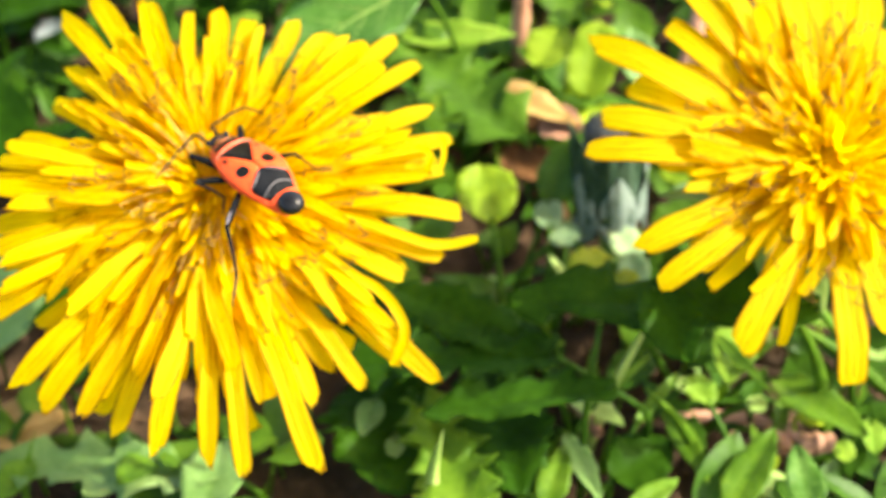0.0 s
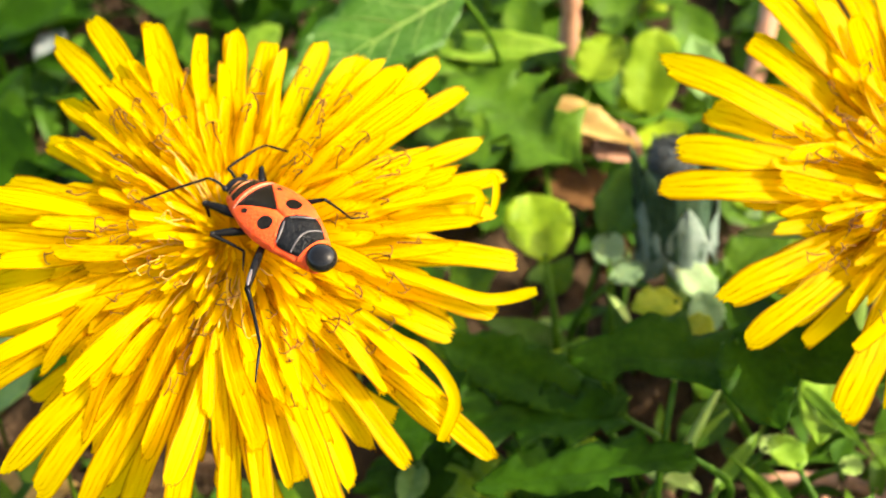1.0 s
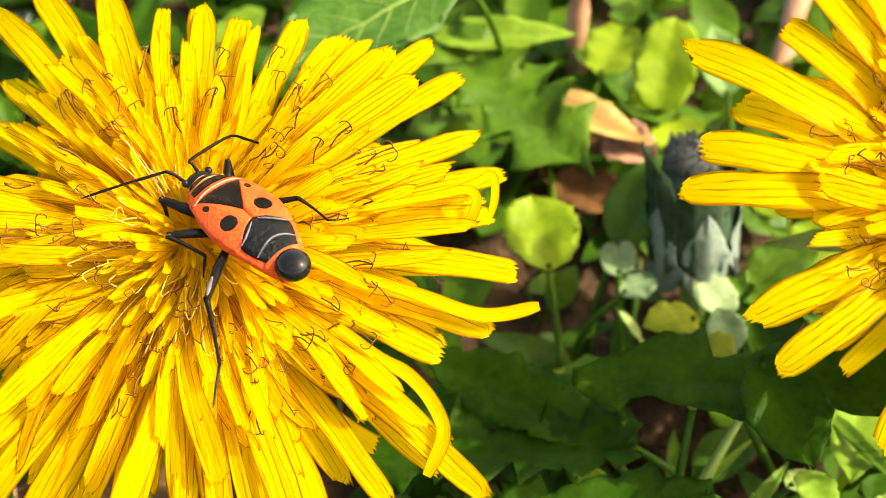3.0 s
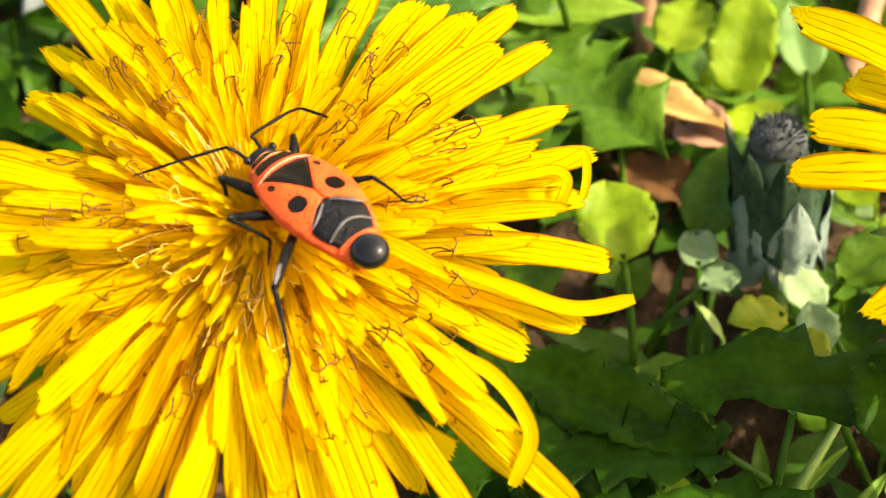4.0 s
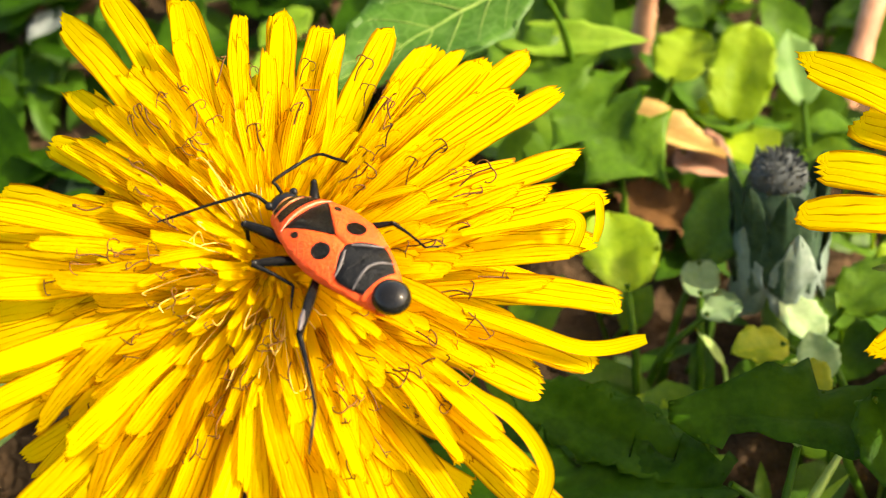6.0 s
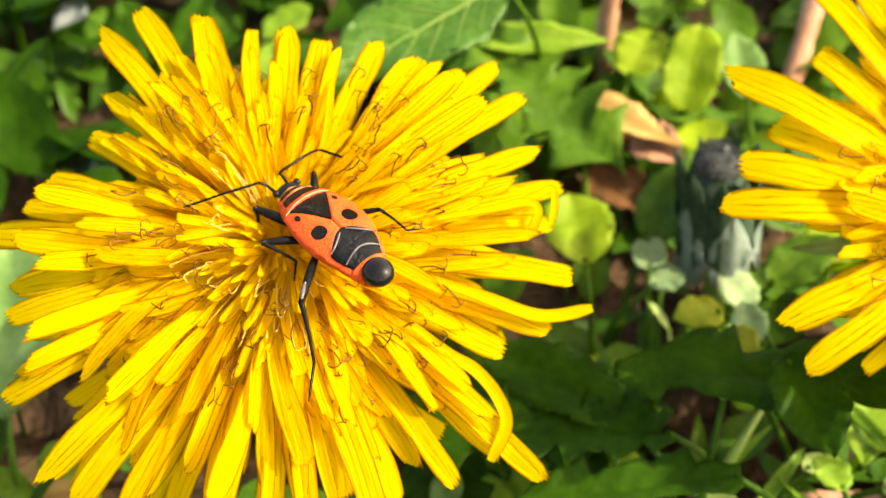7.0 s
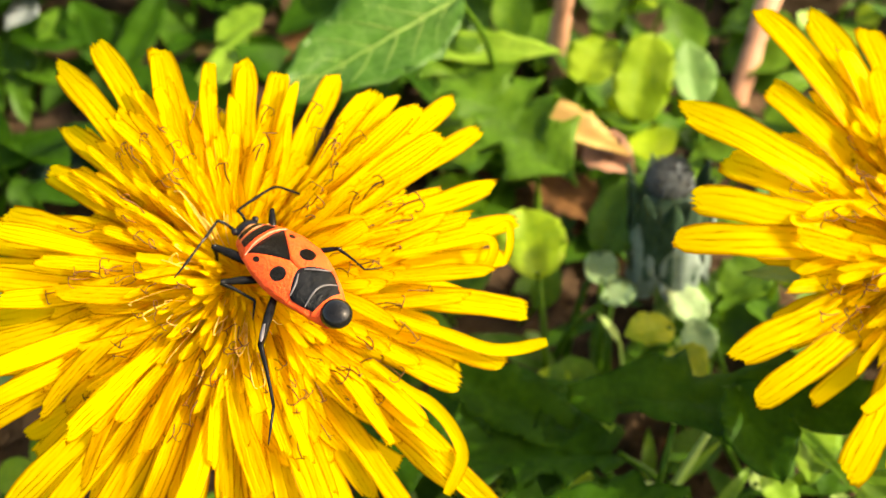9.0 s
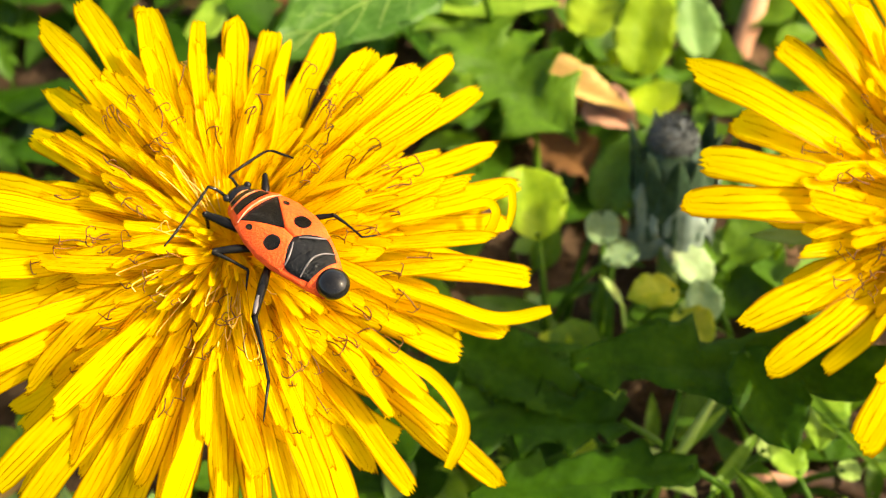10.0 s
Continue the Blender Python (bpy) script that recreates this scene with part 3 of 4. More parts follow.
    verts = [Vector((r * math.cos(2 * math.pi * j / 24), r * math.sin(2 * math.pi * j / 24), z)) * MM for r, z in prof for j in range(24)]
    part("receptacle", mesh_of("receptacle", verts, grid_faces(len(prof), 24, 0, True), STALK), head, "pale green cup under the florets")
    bract = leaf_mesh("bract", 9.0, 1.9, "lance", 0.25, 31, STALK)
    for k in range(14):
        a = 2 * math.pi * k / 14 + rng.uniform(-0.1, 0.1)
        down = rng.uniform(20, 60) if k % 2 else rng.uniform(-50, -20)
        p = part("bract", bract, head)
        p.matrix_local = Matrix.LocRotScale(Vector((3.6 * math.cos(a), 3.6 * math.sin(a), -8.2)) * MM, (Euler((0, 0, a)).to_matrix() @ Euler((0, radians(down), 0)).to_matrix()).to_quaternion(), None)
    # hollow stalk down to the soil
    inv = m.inverted()
    top = m @ Vector((0, 0, -11.2 * MM))
    below = m @ Vector((0, 0, -17 * MM))
    ground_pt = Vector((foot[0], foot[1], -2.0)) * MM
    line = smooth_line([top, below, (below + ground_pt) / 2 + Vector((0.0, 0.001, 0)), ground_pt], 6)
    v, f = tube(line, [0.0015] * len(line), 12)
    part("stalk", mesh_of("stalk", [inv @ p for p in v], f, STALK), head, "hollow pale green stalk")
    return head


# ---- leaves ----
def outline(kind, s, rng_phase):
    if kind == "round":
        return math.sqrt(max(0.0, 1 - (2 * s - 1) ** 2)) ** 0.85
    if kind == "oval":
        return (math.sin(math.pi * s ** 0.85)) ** 0.8
    if kind == "lance":
        return (math.sin(math.pi * s ** 0.7)) ** 0.75
    if kind == "blade":
        return min(1.0, s * 6) ** 0.5 * (1 - s ** 3)
    env = (math.sin(math.pi * min(1, s * 0.92 + 0.06))) ** 0.6
    if kind == "wavy":
        return env * (0.80 + 0.20 * ((s * 5.3 + rng_phase) % 1.0) ** 1.3)
    if kind == "toothed":
        return env * (0.48 + 0.52 * (1 - (s * 2.2 + rng_phase - 0.18) % 1.0) ** 1.2)
    saw = (s * 6.5 + rng_phase) % 1.0
    return env * (0.42 + 0.58 * (saw ** 1.4)) if s < 0.82 else env * (0.42 + 0.75 * (1 - (s - 0.82) / 0.18))


def leaf_mesh(name, length, width, kind, fold, seed, material, bend=0.0, thick=0.12):
    """A leaf blade along +x in millimetres, with a raised midrib, folded halves, wavy margin and real thickness."""
    rng = random.Random(seed)
    ns = 48 if kind == "toothed" else 34 if kind in ("lobed", "wavy") else 14
    nw = 9
    ph1, ph2 = rng.uniform(0, 6), rng.uniform(0, 6)
    top, bot = [], []
    for i in range(ns + 1):
        s = i / ns
        b = bend * length * s * s
        for j in range(nw):
            q = -1 + 2 * j / (nw - 1)
            w = max(outline(kind, s, 0.3 if q > 0 else 0.75), 0.015) * width / 2
            rag = 1 + (0.05 * math.sin(s * 40 + ph1 + 2 * (q > 0)) + 0.05 * math.sin(s * 71 + ph2) * (kind in ("toothed", "wavy"))) * abs(q)
            y = q * w * rag
            z = fold * abs(y) + b + 0.05 * width * math.sin(s * 9 + ph1 + q * 1.5) * abs(q) + 0.04 * width * math.sin(s * 21 + ph2) * q * q
            z -= 0.025 * width * math.exp(-(q / 0.18) ** 2)
            z += 0.012 * width * math.cos(s * 55 + abs(q) * 7)
            sk = 0.06 * length * (1 - abs(q)) if kind == "lobed" else 0
            p = Vector((s * length + sk, y, z))
            top.append(p)
            bot.append(p - Vector((0, 0, thick * (1 - 0.6 * abs(q)))))
    n = len(top)
    faces = grid_faces(ns + 1, nw)
    faces += [tuple(i + n for i in reversed(q)) for q in grid_faces(ns + 1, nw)]
    edge = [i * nw for i in range(ns + 1)] + [ns * nw + j for j in range(1, nw)] + [i * nw + nw - 1 for i in range(ns - 1, -1, -1)] + [j for j in range(nw - 2, 0, -1)]
    for k, a in enumerate(edge):
        c = edge[(k + 1) % len(edge)]
        faces.append((a, a + n, c + n, c))
    return mesh_of(name, [p * MM for p in top + bot], faces, material)


def plant_leaf(name, label, centre, length, width, heading, pitch, kind, material, seed, roll=0.0, fold=0.25, foot=None, category="leaf", veins=None):
    """A leaf on its own stalk. centre: the middle of the blade; heading: the way the tip points, seen from above; pitch: up."""
    h, p = radians(heading), radians(pitch)
    m = Matrix.LocRotScale(None, (Euler((0, 0, h)).to_matrix() @ Euler((0, -p, 0)).to_matrix() @ Euler((radians(roll), 0, 0)).to_matrix()).to_quaternion(), None)
    base = Vector(centre) - m.to_3x3() @ Vector((length / 2, 0, 0))
    m.translation = base * MM
    ob = new(name, leaf_mesh(name, length, width, kind, fold, seed, material))
    ob.matrix_world = m
    tagged(ob, label, category)
    back = -(m.to_3x3() @ Vector((1, 0, 0)))
    if foot is None:
        foot = (base.x + back.x * 5, base.y + back.y * 5)
    end = Vector((foot[0], foot[1], -2.5))
    mid = base + back * min(3.0, max(1.0, base.z * 0.4)) + Vector((0, 0, -0.35 * base.z))
    pts = smooth_line([base - back * 0.6, mid, end], 5)
    v, f = tube(pts, [0.24 + 0.015 * k for k in range(len(pts))], 6)
    inv = m.inverted()
    part("leaf_stalk", mesh_of("leaf_stalk", [inv @ (q * MM) for q in v], f, LEAF_DEEP), ob)
    if veins:
        leaf_veins(ob, width, veins)
    return ob


def leaf_veins(leaf, width, material):
    """A raised midrib and side veins that branch off it towards the margin, lying on the blade."""
    co = [v.co / MM for v in leaf.data.vertices]
    rows = len(co) // 18
    at = lambda i, j: co[min(i, rows - 1) * 9 + j] + Vector((0, 0, 0.03))
    r = 0.016 * width
    step = max(1, rows // 14)
    v, f = tube([at(i, 4) for i in range(0, rows, step)], [r * (1.1 - 0.9 * i / rows) for i in range(0, rows, step)], 6)
    part("midrib", mesh_of("midrib", [q * MM for q in v], f, material), leaf, "paler raised midrib")
    pieces = []
    for k in range(1, 7):
        i0 = int(rows * k / 8)
        for sgn in (1, -1):
            pts = [at(i0 + n * max(1, rows // 28), 4 + n * sgn) for n in range(4)]
            pieces.append(tube(smooth_line(pts, 3), [0.45 * r * (1 - 0.08 * n) for n in range(10)], 5))
    v, f = joined(pieces)
    tagged(part("vein_net", mesh_of("vein_net", [q * MM for q in v], f, material), leaf), kind="stuff")


# ---- firebug ----
BUG_AT = Matrix.LocRotScale(Vector((0, 0, 40.0)) * MM, Euler((0, 0, math.atan2(-0.76, 0.65))), None)
WIDTH = ((-4.9, 1.12), (-4.3, 1.45), (-3.0, 1.92), (-1.6, 2.28), (-0.2, 2.40), (0.8, 2.32), (1.8, 2.06), (2.8, 1.74), (3.5, 1.48), (4.1, 1.16), (4.6, 0.9))


def half_width(u):
    for (a, wa), (b, wb) in zip(WIDTH, WIDTH[1:]):
        if u <= b:
            t = max(0.0, min(1.0, (u - a) / (b - a)))
            t = t * t * (3 - 2 * t) * 0.4 + t * 0.6
            return wa + (wb - wa) * t
    return WIDTH[-1][1]


def back_height(u, v):
    """Height of the bug's back over its own length and breadth, in millimetres."""
    ridge = 0.12 - 0.020 * u * u if u > -3 else -0.06 - 0.26 * (-3 - u) - 0.05 * (-3 - u) ** 2
    if u > 2.5:
        ridge -= 0.16 * (u - 2.5)
    k = v / half_width(u)
    return ridge - 0.62 * abs(k) ** 2.2


def plate(inside, u0, u1, raise_by, material, name, nu=22, nv=14):
    """A shield on the back: u runs from head to tail, inside(u) gives its two edges."""
    top, low = [], []
    for i in range(nu + 1):
        u = u0 + (u1 - u0) * i / nu
        a, b = inside(u)
        for j in range(nv + 1):
            q = j / nv
            v = a + (b - a) * q
            edge = min(q, 1 - q, i / nu, 1 - i / nu)
            z = back_height(u, v) + raise_by * min(1.0, 0.25 + edge * 7)
            top.append(Vector((u, v, z)))
            low.append(Vector((u, v, back_height(u, v) - 0.25)))
    n, nv1 = len(top), nv + 1
    faces = [tuple(reversed(q)) for q in grid_faces(nu + 1, nv1)]
    faces = grid_faces(nu + 1, nv1) + [tuple(i + n for i in reversed(q)) for q in grid_faces(nu + 1, nv1)]
    edge = [i * nv1 for i in range(nu + 1)] + [nu * nv1 + j for j in range(1, nv1)] + [i * nv1 + nv1 - 1 for i in range(nu - 1, -1, -1)] + [j for j in range(nv1 - 2, 0, -1)]
    for k, a in enumerate(edge):
        c = edge[(k + 1) % len(edge)]
        faces.append((a, a + n, c + n, c))
    return mesh_of(name, [p * MM for p in top + low], faces, material)


def patch(centre, ru, rv, raise_by, material, name, skew=0.0, rag=0.06, seed=0):
    """A round mark that follows the back."""
    rng = random.Random(seed)
    verts, faces = [], []
    c = Vector(centre)
    rings, seg = 5, 40
    lobes = [1 + rng.uniform(-rag, rag) for _ in range(seg)]
    verts.append(Vector((c.x, c.y, back_height(c.x, c.y) + raise_by)))
    for r in range(1, rings + 1):
        for j in range(seg):
            a = 2 * math.pi * j / seg
            u = c.x + ru * r / rings * math.cos(a) * lobes[j] + skew * math.sin(a) * r / rings
            v = c.y + rv * r / rings * math.sin(a) * lobes[j]
            verts.append(Vector((u, v, back_height(u, v) + (raise_by if r < rings else raise_by - 0.05))))
    for j in range(seg):
        faces.append((0, 1 + j, 1 + (j + 1) % seg))
    faces += grid_faces(rings, seg, 1, True)
    return mesh_of(name, [p * MM for p in verts], faces, material)


def ridge_line(points, radius, raise_by, material, name):
    pts = [Vector((u, v, back_height(u, v) + raise_by)) for u, v in points]
    pts = smooth_line(pts, 5)
    v, f = tube(pts, [radius * (0.6 + 0.4 * math.sin(math.pi * k / (len(pts) - 1))) for k in range(len(pts))], 6)
    return mesh_of(name, [p * MM for p in v], f, material)


def limb(points, radii, material, name, sides=9, steps=4):
    pts = smooth_line(points, steps) if len(points) > 2 else [Vector(p) for p in points]
    n = len(pts)
    rr = []
    for k in range(n):
        x = k / (n - 1) * (len(radii) - 1)
        i = min(int(x), len(radii) - 2)
        rr.append(radii[i] + (radii[i + 1] - radii[i]) * (x - i))
    v, f = tube(pts, rr, sides)
    return mesh_of(name, [p * MM for p in v], f, material)


def build_firebug():
    bug = empty("firebug", BUG_AT, "red and black firebug resting on the open dandelion", "insect")
    # belly and red flanks
    verts = []
    nu, nv = 30, 20
    for i in range(nu + 1):
        u = -4.8 + 9.2 * i / nu
        w = half_width(u)
        for j in range(nv):
            a = 2 * math.pi * j / nv
            v = w * math.cos(a)
            if math.sin(a) >= 0:
                z = back_height(u, v) - 0.10
            else:
                z = back_height(u, w) - 0.10 + (1.55 - 0.03 * u * u) * math.sin(a)
            verts.append(Vector((u, v, z)) * MM)
    faces = grid_faces(nu + 1, nv, 0, True) + [tuple(range(nv))[::-1], tuple(range(nu * nv, nu * nv + nv))]
    part("body", mesh_of("body", verts, faces, BUG_RED), bug, "orange-red flanks and belly")
    # pronotum: red edges, two glossy dark bars with a thin ochre line between them, a whitish hind margin
    part("pronotum", plate(lambda u: (-half_width(u) * 0.98, half_width(u) * 0.98), -4.80, -2.92, 0.12, BUG_RED, "pronotum"), bug, "red shield behind the head")
    part("pronotum_band", plate(lambda u: (-half_width(u) * 0.84, half_width(u) * 0.84), -4.14, -3.30, 0.19, BUG_BLACK, "pronotum_band"), bug, "black band across the shield")
    part("pronotum_band", plate(lambda u: (-half_width(u) * 0.86, half_width(u) * 0.86), -4.74, -4.28, 0.18, BUG_SHINE, "pronotum_band"), bug, "narrow black band behind the head")
    part("pale_margin", ridge_line([(-2.86, -1.72), (-3.02, -0.9), (-3.06, 0), (-3.02, 0.9), (-2.86, 1.72)], 0.05, 0.09, BUG_BAND, "pale_margin"), bug)
    part("pale_margin", ridge_line([(-4.16, -1.25), (-4.24, 0), (-4.16, 1.25)], 0.06, 0.15, BUG_OCHRE, "pale_margin"), bug)
    # fore wings: two red leathery halves and the black scutellum between them
    def right_wing(u):
        inner = max(0.02, 1.50 * (-0.22 - u) / 2.64) if u < -0.22 else 0.02 + 1.60 * max(0.0, (u - 0.72) / 1.12) ** 0.8
        outer = half_width(u) * 0.985
        return min(inner, outer - 0.06), outer
    part("wing", plate(right_wing, -2.86, 1.86, 0.07, BUG_RED, "wing", 40, 12), bug, "orange-red fore wing")
    part("wing", plate(lambda u: tuple(-x for x in reversed(right_wing(u))), -2.86, 1.86, 0.07, BUG_RED, "wing", 40, 12), bug, "orange-red fore wing")
    part("scutellum", plate(lambda u: (-1.46 * (-0.22 - u) / 2.66 - 0.02, 1.46 * (-0.22 - u) / 2.66 + 0.02), -2.88, -0.22, 0.13, BUG_BLACK, "scutellum", 18, 12), bug, "black pitted triangle")
    for sgn in (1, -1):
        part("spot", patch((0.08, 1.22 * sgn), 0.58, 0.54, 0.115, BUG_BLACK, "spot", 0, 0.03, 3 + sgn), bug, "round black spot")
        part("small_spot", patch((-1.93, 1.48 * sgn), 0.27, 0.19, 0.115, BUG_BLACK, "small_spot", 0, 0.08, 7 + sgn), bug, "small dark spot")
    # membrane with pale veins, and a red strip of the flank on either side of it
    def membrane(u):
        w = min(1.66, half_width(u) * (0.86 if u < 2.6 else 0.86 - 0.10 * (u - 2.6)))
        return -w, w
    part("membrane", plate(membrane, 0.72, 3.62, 0.045, BUG_FILM, "membrane", 26, 14), bug, "black wing membrane")
    for pts in ([(1.86, -1.62), (1.70, -1.2), (1.42, -0.75), (1.05, -0.28)], [(1.00, 0.22), (1.38, 0.70), (1.72, 1.15), (1.98, 1.62)],
                [(3.05, -1.36), (2.86, -0.7), (2.72, 0.0), (2.85, 0.7), (3.10, 1.38)]):
        part("vein", ridge_line(pts, 0.075, 0.085, BUG_VEIN, "vein"), bug, "pale grey wing vein")
    part("membrane_fold", ridge_line([(3.32, -0.8), (3.2, 0.0), (3.34, 0.8)], 0.2, -0.03, BUG_FILM, "membrane_fold"), bug)
    part("membrane_fold", ridge_line([(1.98, -0.7), (2.02, 0.05), (2.0, 0.8)], 0.18, -0.03, BUG_FILM, "membrane_fold"), bug)
    # red rim behind the membrane, shiny tail
    part("tail_rim", plate(lambda u: (-half_width(u) * 0.97, half_width(u) * 0.97), 3.56, 4.12, 0.03, BUG_RED, "tail_rim", 8, 14), bug)
    v, f = blob((4.52, 0.0, -0.88), (1.10, 1.06, 0.84), 18, 26)
    part("abdomen_tip", mesh_of("abdomen_tip", [p * MM for p in v], f, BUG_SHINE), bug, "glossy black end of the abdomen")
    part("tail_fringe", ridge_line([(3.95, -1.1), (3.90, -0.4), (3.90, 0.3), (3.95, 1.1)], 0.15, -0.03, BUG_RED, "tail_fringe"), bug)
    # head, eyes, beak
    v, f = blob((-5.08, 0.0, -1.02), (0.62, 0.88, 0.42), 14, 20)
    part("head", mesh_of("head", [p * MM for p in v], f, BUG_SHINE), bug, "small glossy black head")
    for sgn in (1, -1):
        v, f = blob((-5.26, 0.84 * sgn, -0.88), (0.25, 0.24, 0.25), 8, 12)
        part("eye", mesh_of("eye", [p * MM for p in v], f, BUG_SHINE), bug)
    part("neck_band", ridge_line([(-4.80, -0.92), (-4.84, 0.0), (-4.80, 0.92)], 0.10, 0.06, BUG_OCHRE, "neck_band"), bug)
    # legs: thigh, shin and foot
    def leg(hip, knee, ankle, toe, thick):
        th = part("leg", limb([hip, tuple((Vector(hip) + Vector(knee)) / 2 + Vector((0, 0, 0.12))), knee], [thick * 0.8, thick * 1.15, thick * 0.75], BUG_LEG, "leg"), bug)
        part("shin", limb([knee, tuple((Vector(knee) + Vector(ankle)) / 2 + Vector((0.03, 0.03, 0.05))), ankle], [thick * 0.7, thick * 0.42, thick * 0.38], BUG_LEG, "shin"), th)
        part("foot", limb([ankle, tuple((Vector(ankle) + Vector(toe)) / 2 + Vector((0.06, -0.05, 0.06))), toe], [thick * 0.36, thick * 0.3, thick * 0.16], BUG_LEG, "foot"), th)
    leg((-2.6, -1.3, -1.6), (-5.17, -2.60, -1.0), (-5.5, -2.35, -2.9), (-5.9, -2.6, -4.0), 0.30)
    leg((-1.1, -1.3, -1.7), (-2.45, -4.05, -1.0), (-0.55, -2.80, -2.1), (0.05, -3.5, -3.0), 0.26)
    leg((-0.2, -1.2, -1.7), (3.35, -5.15, -0.95), (6.9, -6.9, -2.1), (8.5, -8.6, -3.0), 0.28)
    leg((-3.7, 1.1, -1.5), (-5.28, 2.24, -1.0), (-5.45, 2.5, -2.4), (-5.8, 2.9, -3.4), 0.25)
    leg((-1.3, 1.4, -1.6), (0.30, 3.48, -0.9), (2.45, 3.98, -1.5), (2.75, 5.26, -2.0), 0.19)
    leg((-0.2, 1.4, -1.8), (1.4, 2.0, -2.3), (2.4, 2.0, -3.4), (3.0, 2.2, -4.0), 0.24)
    # the short grey down on the hind thigh
    part("down", limb([(2.25, -4.02, -0.86), (2.8, -4.60, -0.80), (3.30, -5.08, -0.86)], [0.10, 0.16, 0.10], BUG_VEIN, "down", 8, 4), bug, "grey down on the hind thigh")
    # feelers: the one at its right is still, the other swings
    part("antenna", limb([(-5.7, 0.42, -1.25), (-6.1, 0.30, -0.6), (-6.25, 0.25, -0.35), (-6.3, 1.8, -0.25), (-6.25, 3.28, -0.25), (-5.6, 3.85, -0.4), (-4.9, 4.35, -0.6)], [0.12, 0.10, 0.09, 0.11, 0.08, 0.10, 0.07], BUG_LEG, "antenna", 7, 3), bug, "jointed black feeler")
    part("antenna_base", limb([(-5.6, -0.62, -1.25), (-6.0, -1.0, -0.6), (-6.35, -1.40, -0.30)], [0.12, 0.11, 0.11], BUG_LEG, "antenna_base", 7, 3), bug)
    tip = part("antenna", limb([(0, 0, 0), (1.5, 0.06, 0.05), (2.4, 0.0, 0.0), (3.9, -0.05, -0.12), (5.2, -0.25, -0.35)], [0.09, 0.11, 0.075, 0.10, 0.05], BUG_LEG, "antenna", 7, 3), bug, "jointed black feeler that swings")
    return bug, tip


bug, feeler = build_firebug()


def motions():
    """The bug stands still on the flower and swings one feeler."""
    elbow = (-6.35 * MM, -1.40 * MM, -0.30 * MM)
    walk(feeler, [(t, pose(*elbow, 0, 0, a)) for t, a in ((0.0, -67), (0.3, -72), (0.5, -84), (0.8, -102), (1.0, -108), (2.2, -108), (4.5, -108), (5.7, -108), (6.8, -107), (7.3, -101), (7.4, -88), (7.7, -84), (8.1, -77), (8.5, -68), (9.0, -66), (10.0, -66))])

# ---- the two flowers ----
def under_bug(p):
    """True where a floret would run into the bug."""
    q = BUG_AT.inverted() @ p / MM
    if q.z < -1.95 or q.z > 6:
        return False
    if -7.8 < q.x < -4.6 and abs(q.y) < 6.2 and q.z > -1.0:
        return True
    if abs(q.y) > 2.7 and q.z < -0.8:
        return False
    if -2.0 < q.x < 3.0 and 2.5 < q.y < 6.0 or 0 < q.x < 6.5 and -7.5 < q.y < -2.5 and abs(q.y + 3.2 + 0.55 * q.x) < 1.2:
        return True
    return -6.6 < q.x < 5.9 and abs(q.y) < 2.7


RIM_ONE = [(130.7, 17.2), (121.7, 17.0), (110.3, 14.8), (89.5, 13.2), (80.1, 12.5), (65.8, 13.7), (54.9, 14.1), (41.2, 17.5), (33.0, 17.7), (21.4, 16.8), (12.7, 17.6), (5.4, 16.4), (-5.5, 17.9), (-17.1, 17.0), (-25.1, 14.5), (-41.6, 21.8), (-43.8, 18.3), (-53.6, 17.9), (-58.1, 15.2), (-64.9, 16.6), (-70.3, 22.2), (-75.2, 15.3), (-83.7, 21.3), (-90.8, 20.1), (-101.6, 19.8), (-110.7, 19.3), (-119.0, 18.9), (-126.9, 20.0), (-133.7, 20.2), (-149.1, 18.8), (-163.6, 16.6), (-169.7, 16.0), (179.3, 17.1), (172.4, 15.2), (165.1, 14.1), (150.9, 12.6), (139.2, 13.6)]
RIM_TWO = [(128, 20.5), (119, 18.2), (138, 15.6), (154, 20.4), (159, 15.6), (170, 17.4), (179, 18.6), (-155, 16.3), (-144, 16.4), (-118, 15.8), (-88, 16.5)]
RIM_TWO += [(a, (8.5 if -66 < a < -5 else 12.6 if a < 70 else 15.5) + 2.0 * noise.noise((a * 0.37, 2.0, 5.0))) for a in range(-72, 112, 9)]
# bent florets at the rim: radius, bearing and height along each, and its half width
BENT = [
    ([(10.5, -33, 1.6), (13.6, -34, 1.3), (15.6, -33.5, 1.0), (17.7, -35.5, 1.2), (19.4, -39, 0.9), (20.3, -46, 0.2)], 0.46),
    ([(11.0, 7, 1.6), (15.0, 9, 1.2), (17.6, 11, 0.9), (18.7, 12, 0.7), (18.6, 8, 1.0), (18.2, 4, 0.9)], 0.27),
    ([(10.5, 8, 1.8), (14.6, 9, 1.5), (16.8, 9.6, 1.2), (17.4, 7.5, 1.3), (17.1, 4.5, 1.0), (16.7, 2.6, 0.6)], 0.32),
    ([(9.5, -14, 1.3), (14.0, -15, 0.9), (17.4, -15.6, 0.3), (19.4, -14.0, -0.3), (21.6, -11.0, -0.5)], 0.46),
]
dandelion((-4.03, 2.77, 35.19), (0.12, -0.53, 0.84), RIM_ONE, 5, "wide open yellow dandelion with a firebug on it", (-6, 12), under_bug, odd=BENT, threads=70)
dandelion((46.45, 8.13, 31.24), (0.2, -0.45, 0.87), RIM_TWO, 8, "open bright yellow dandelion casting shade on the leaves", (44, 18), None, (-140, -8), 1.42, reach=0.84, thin=0.2)


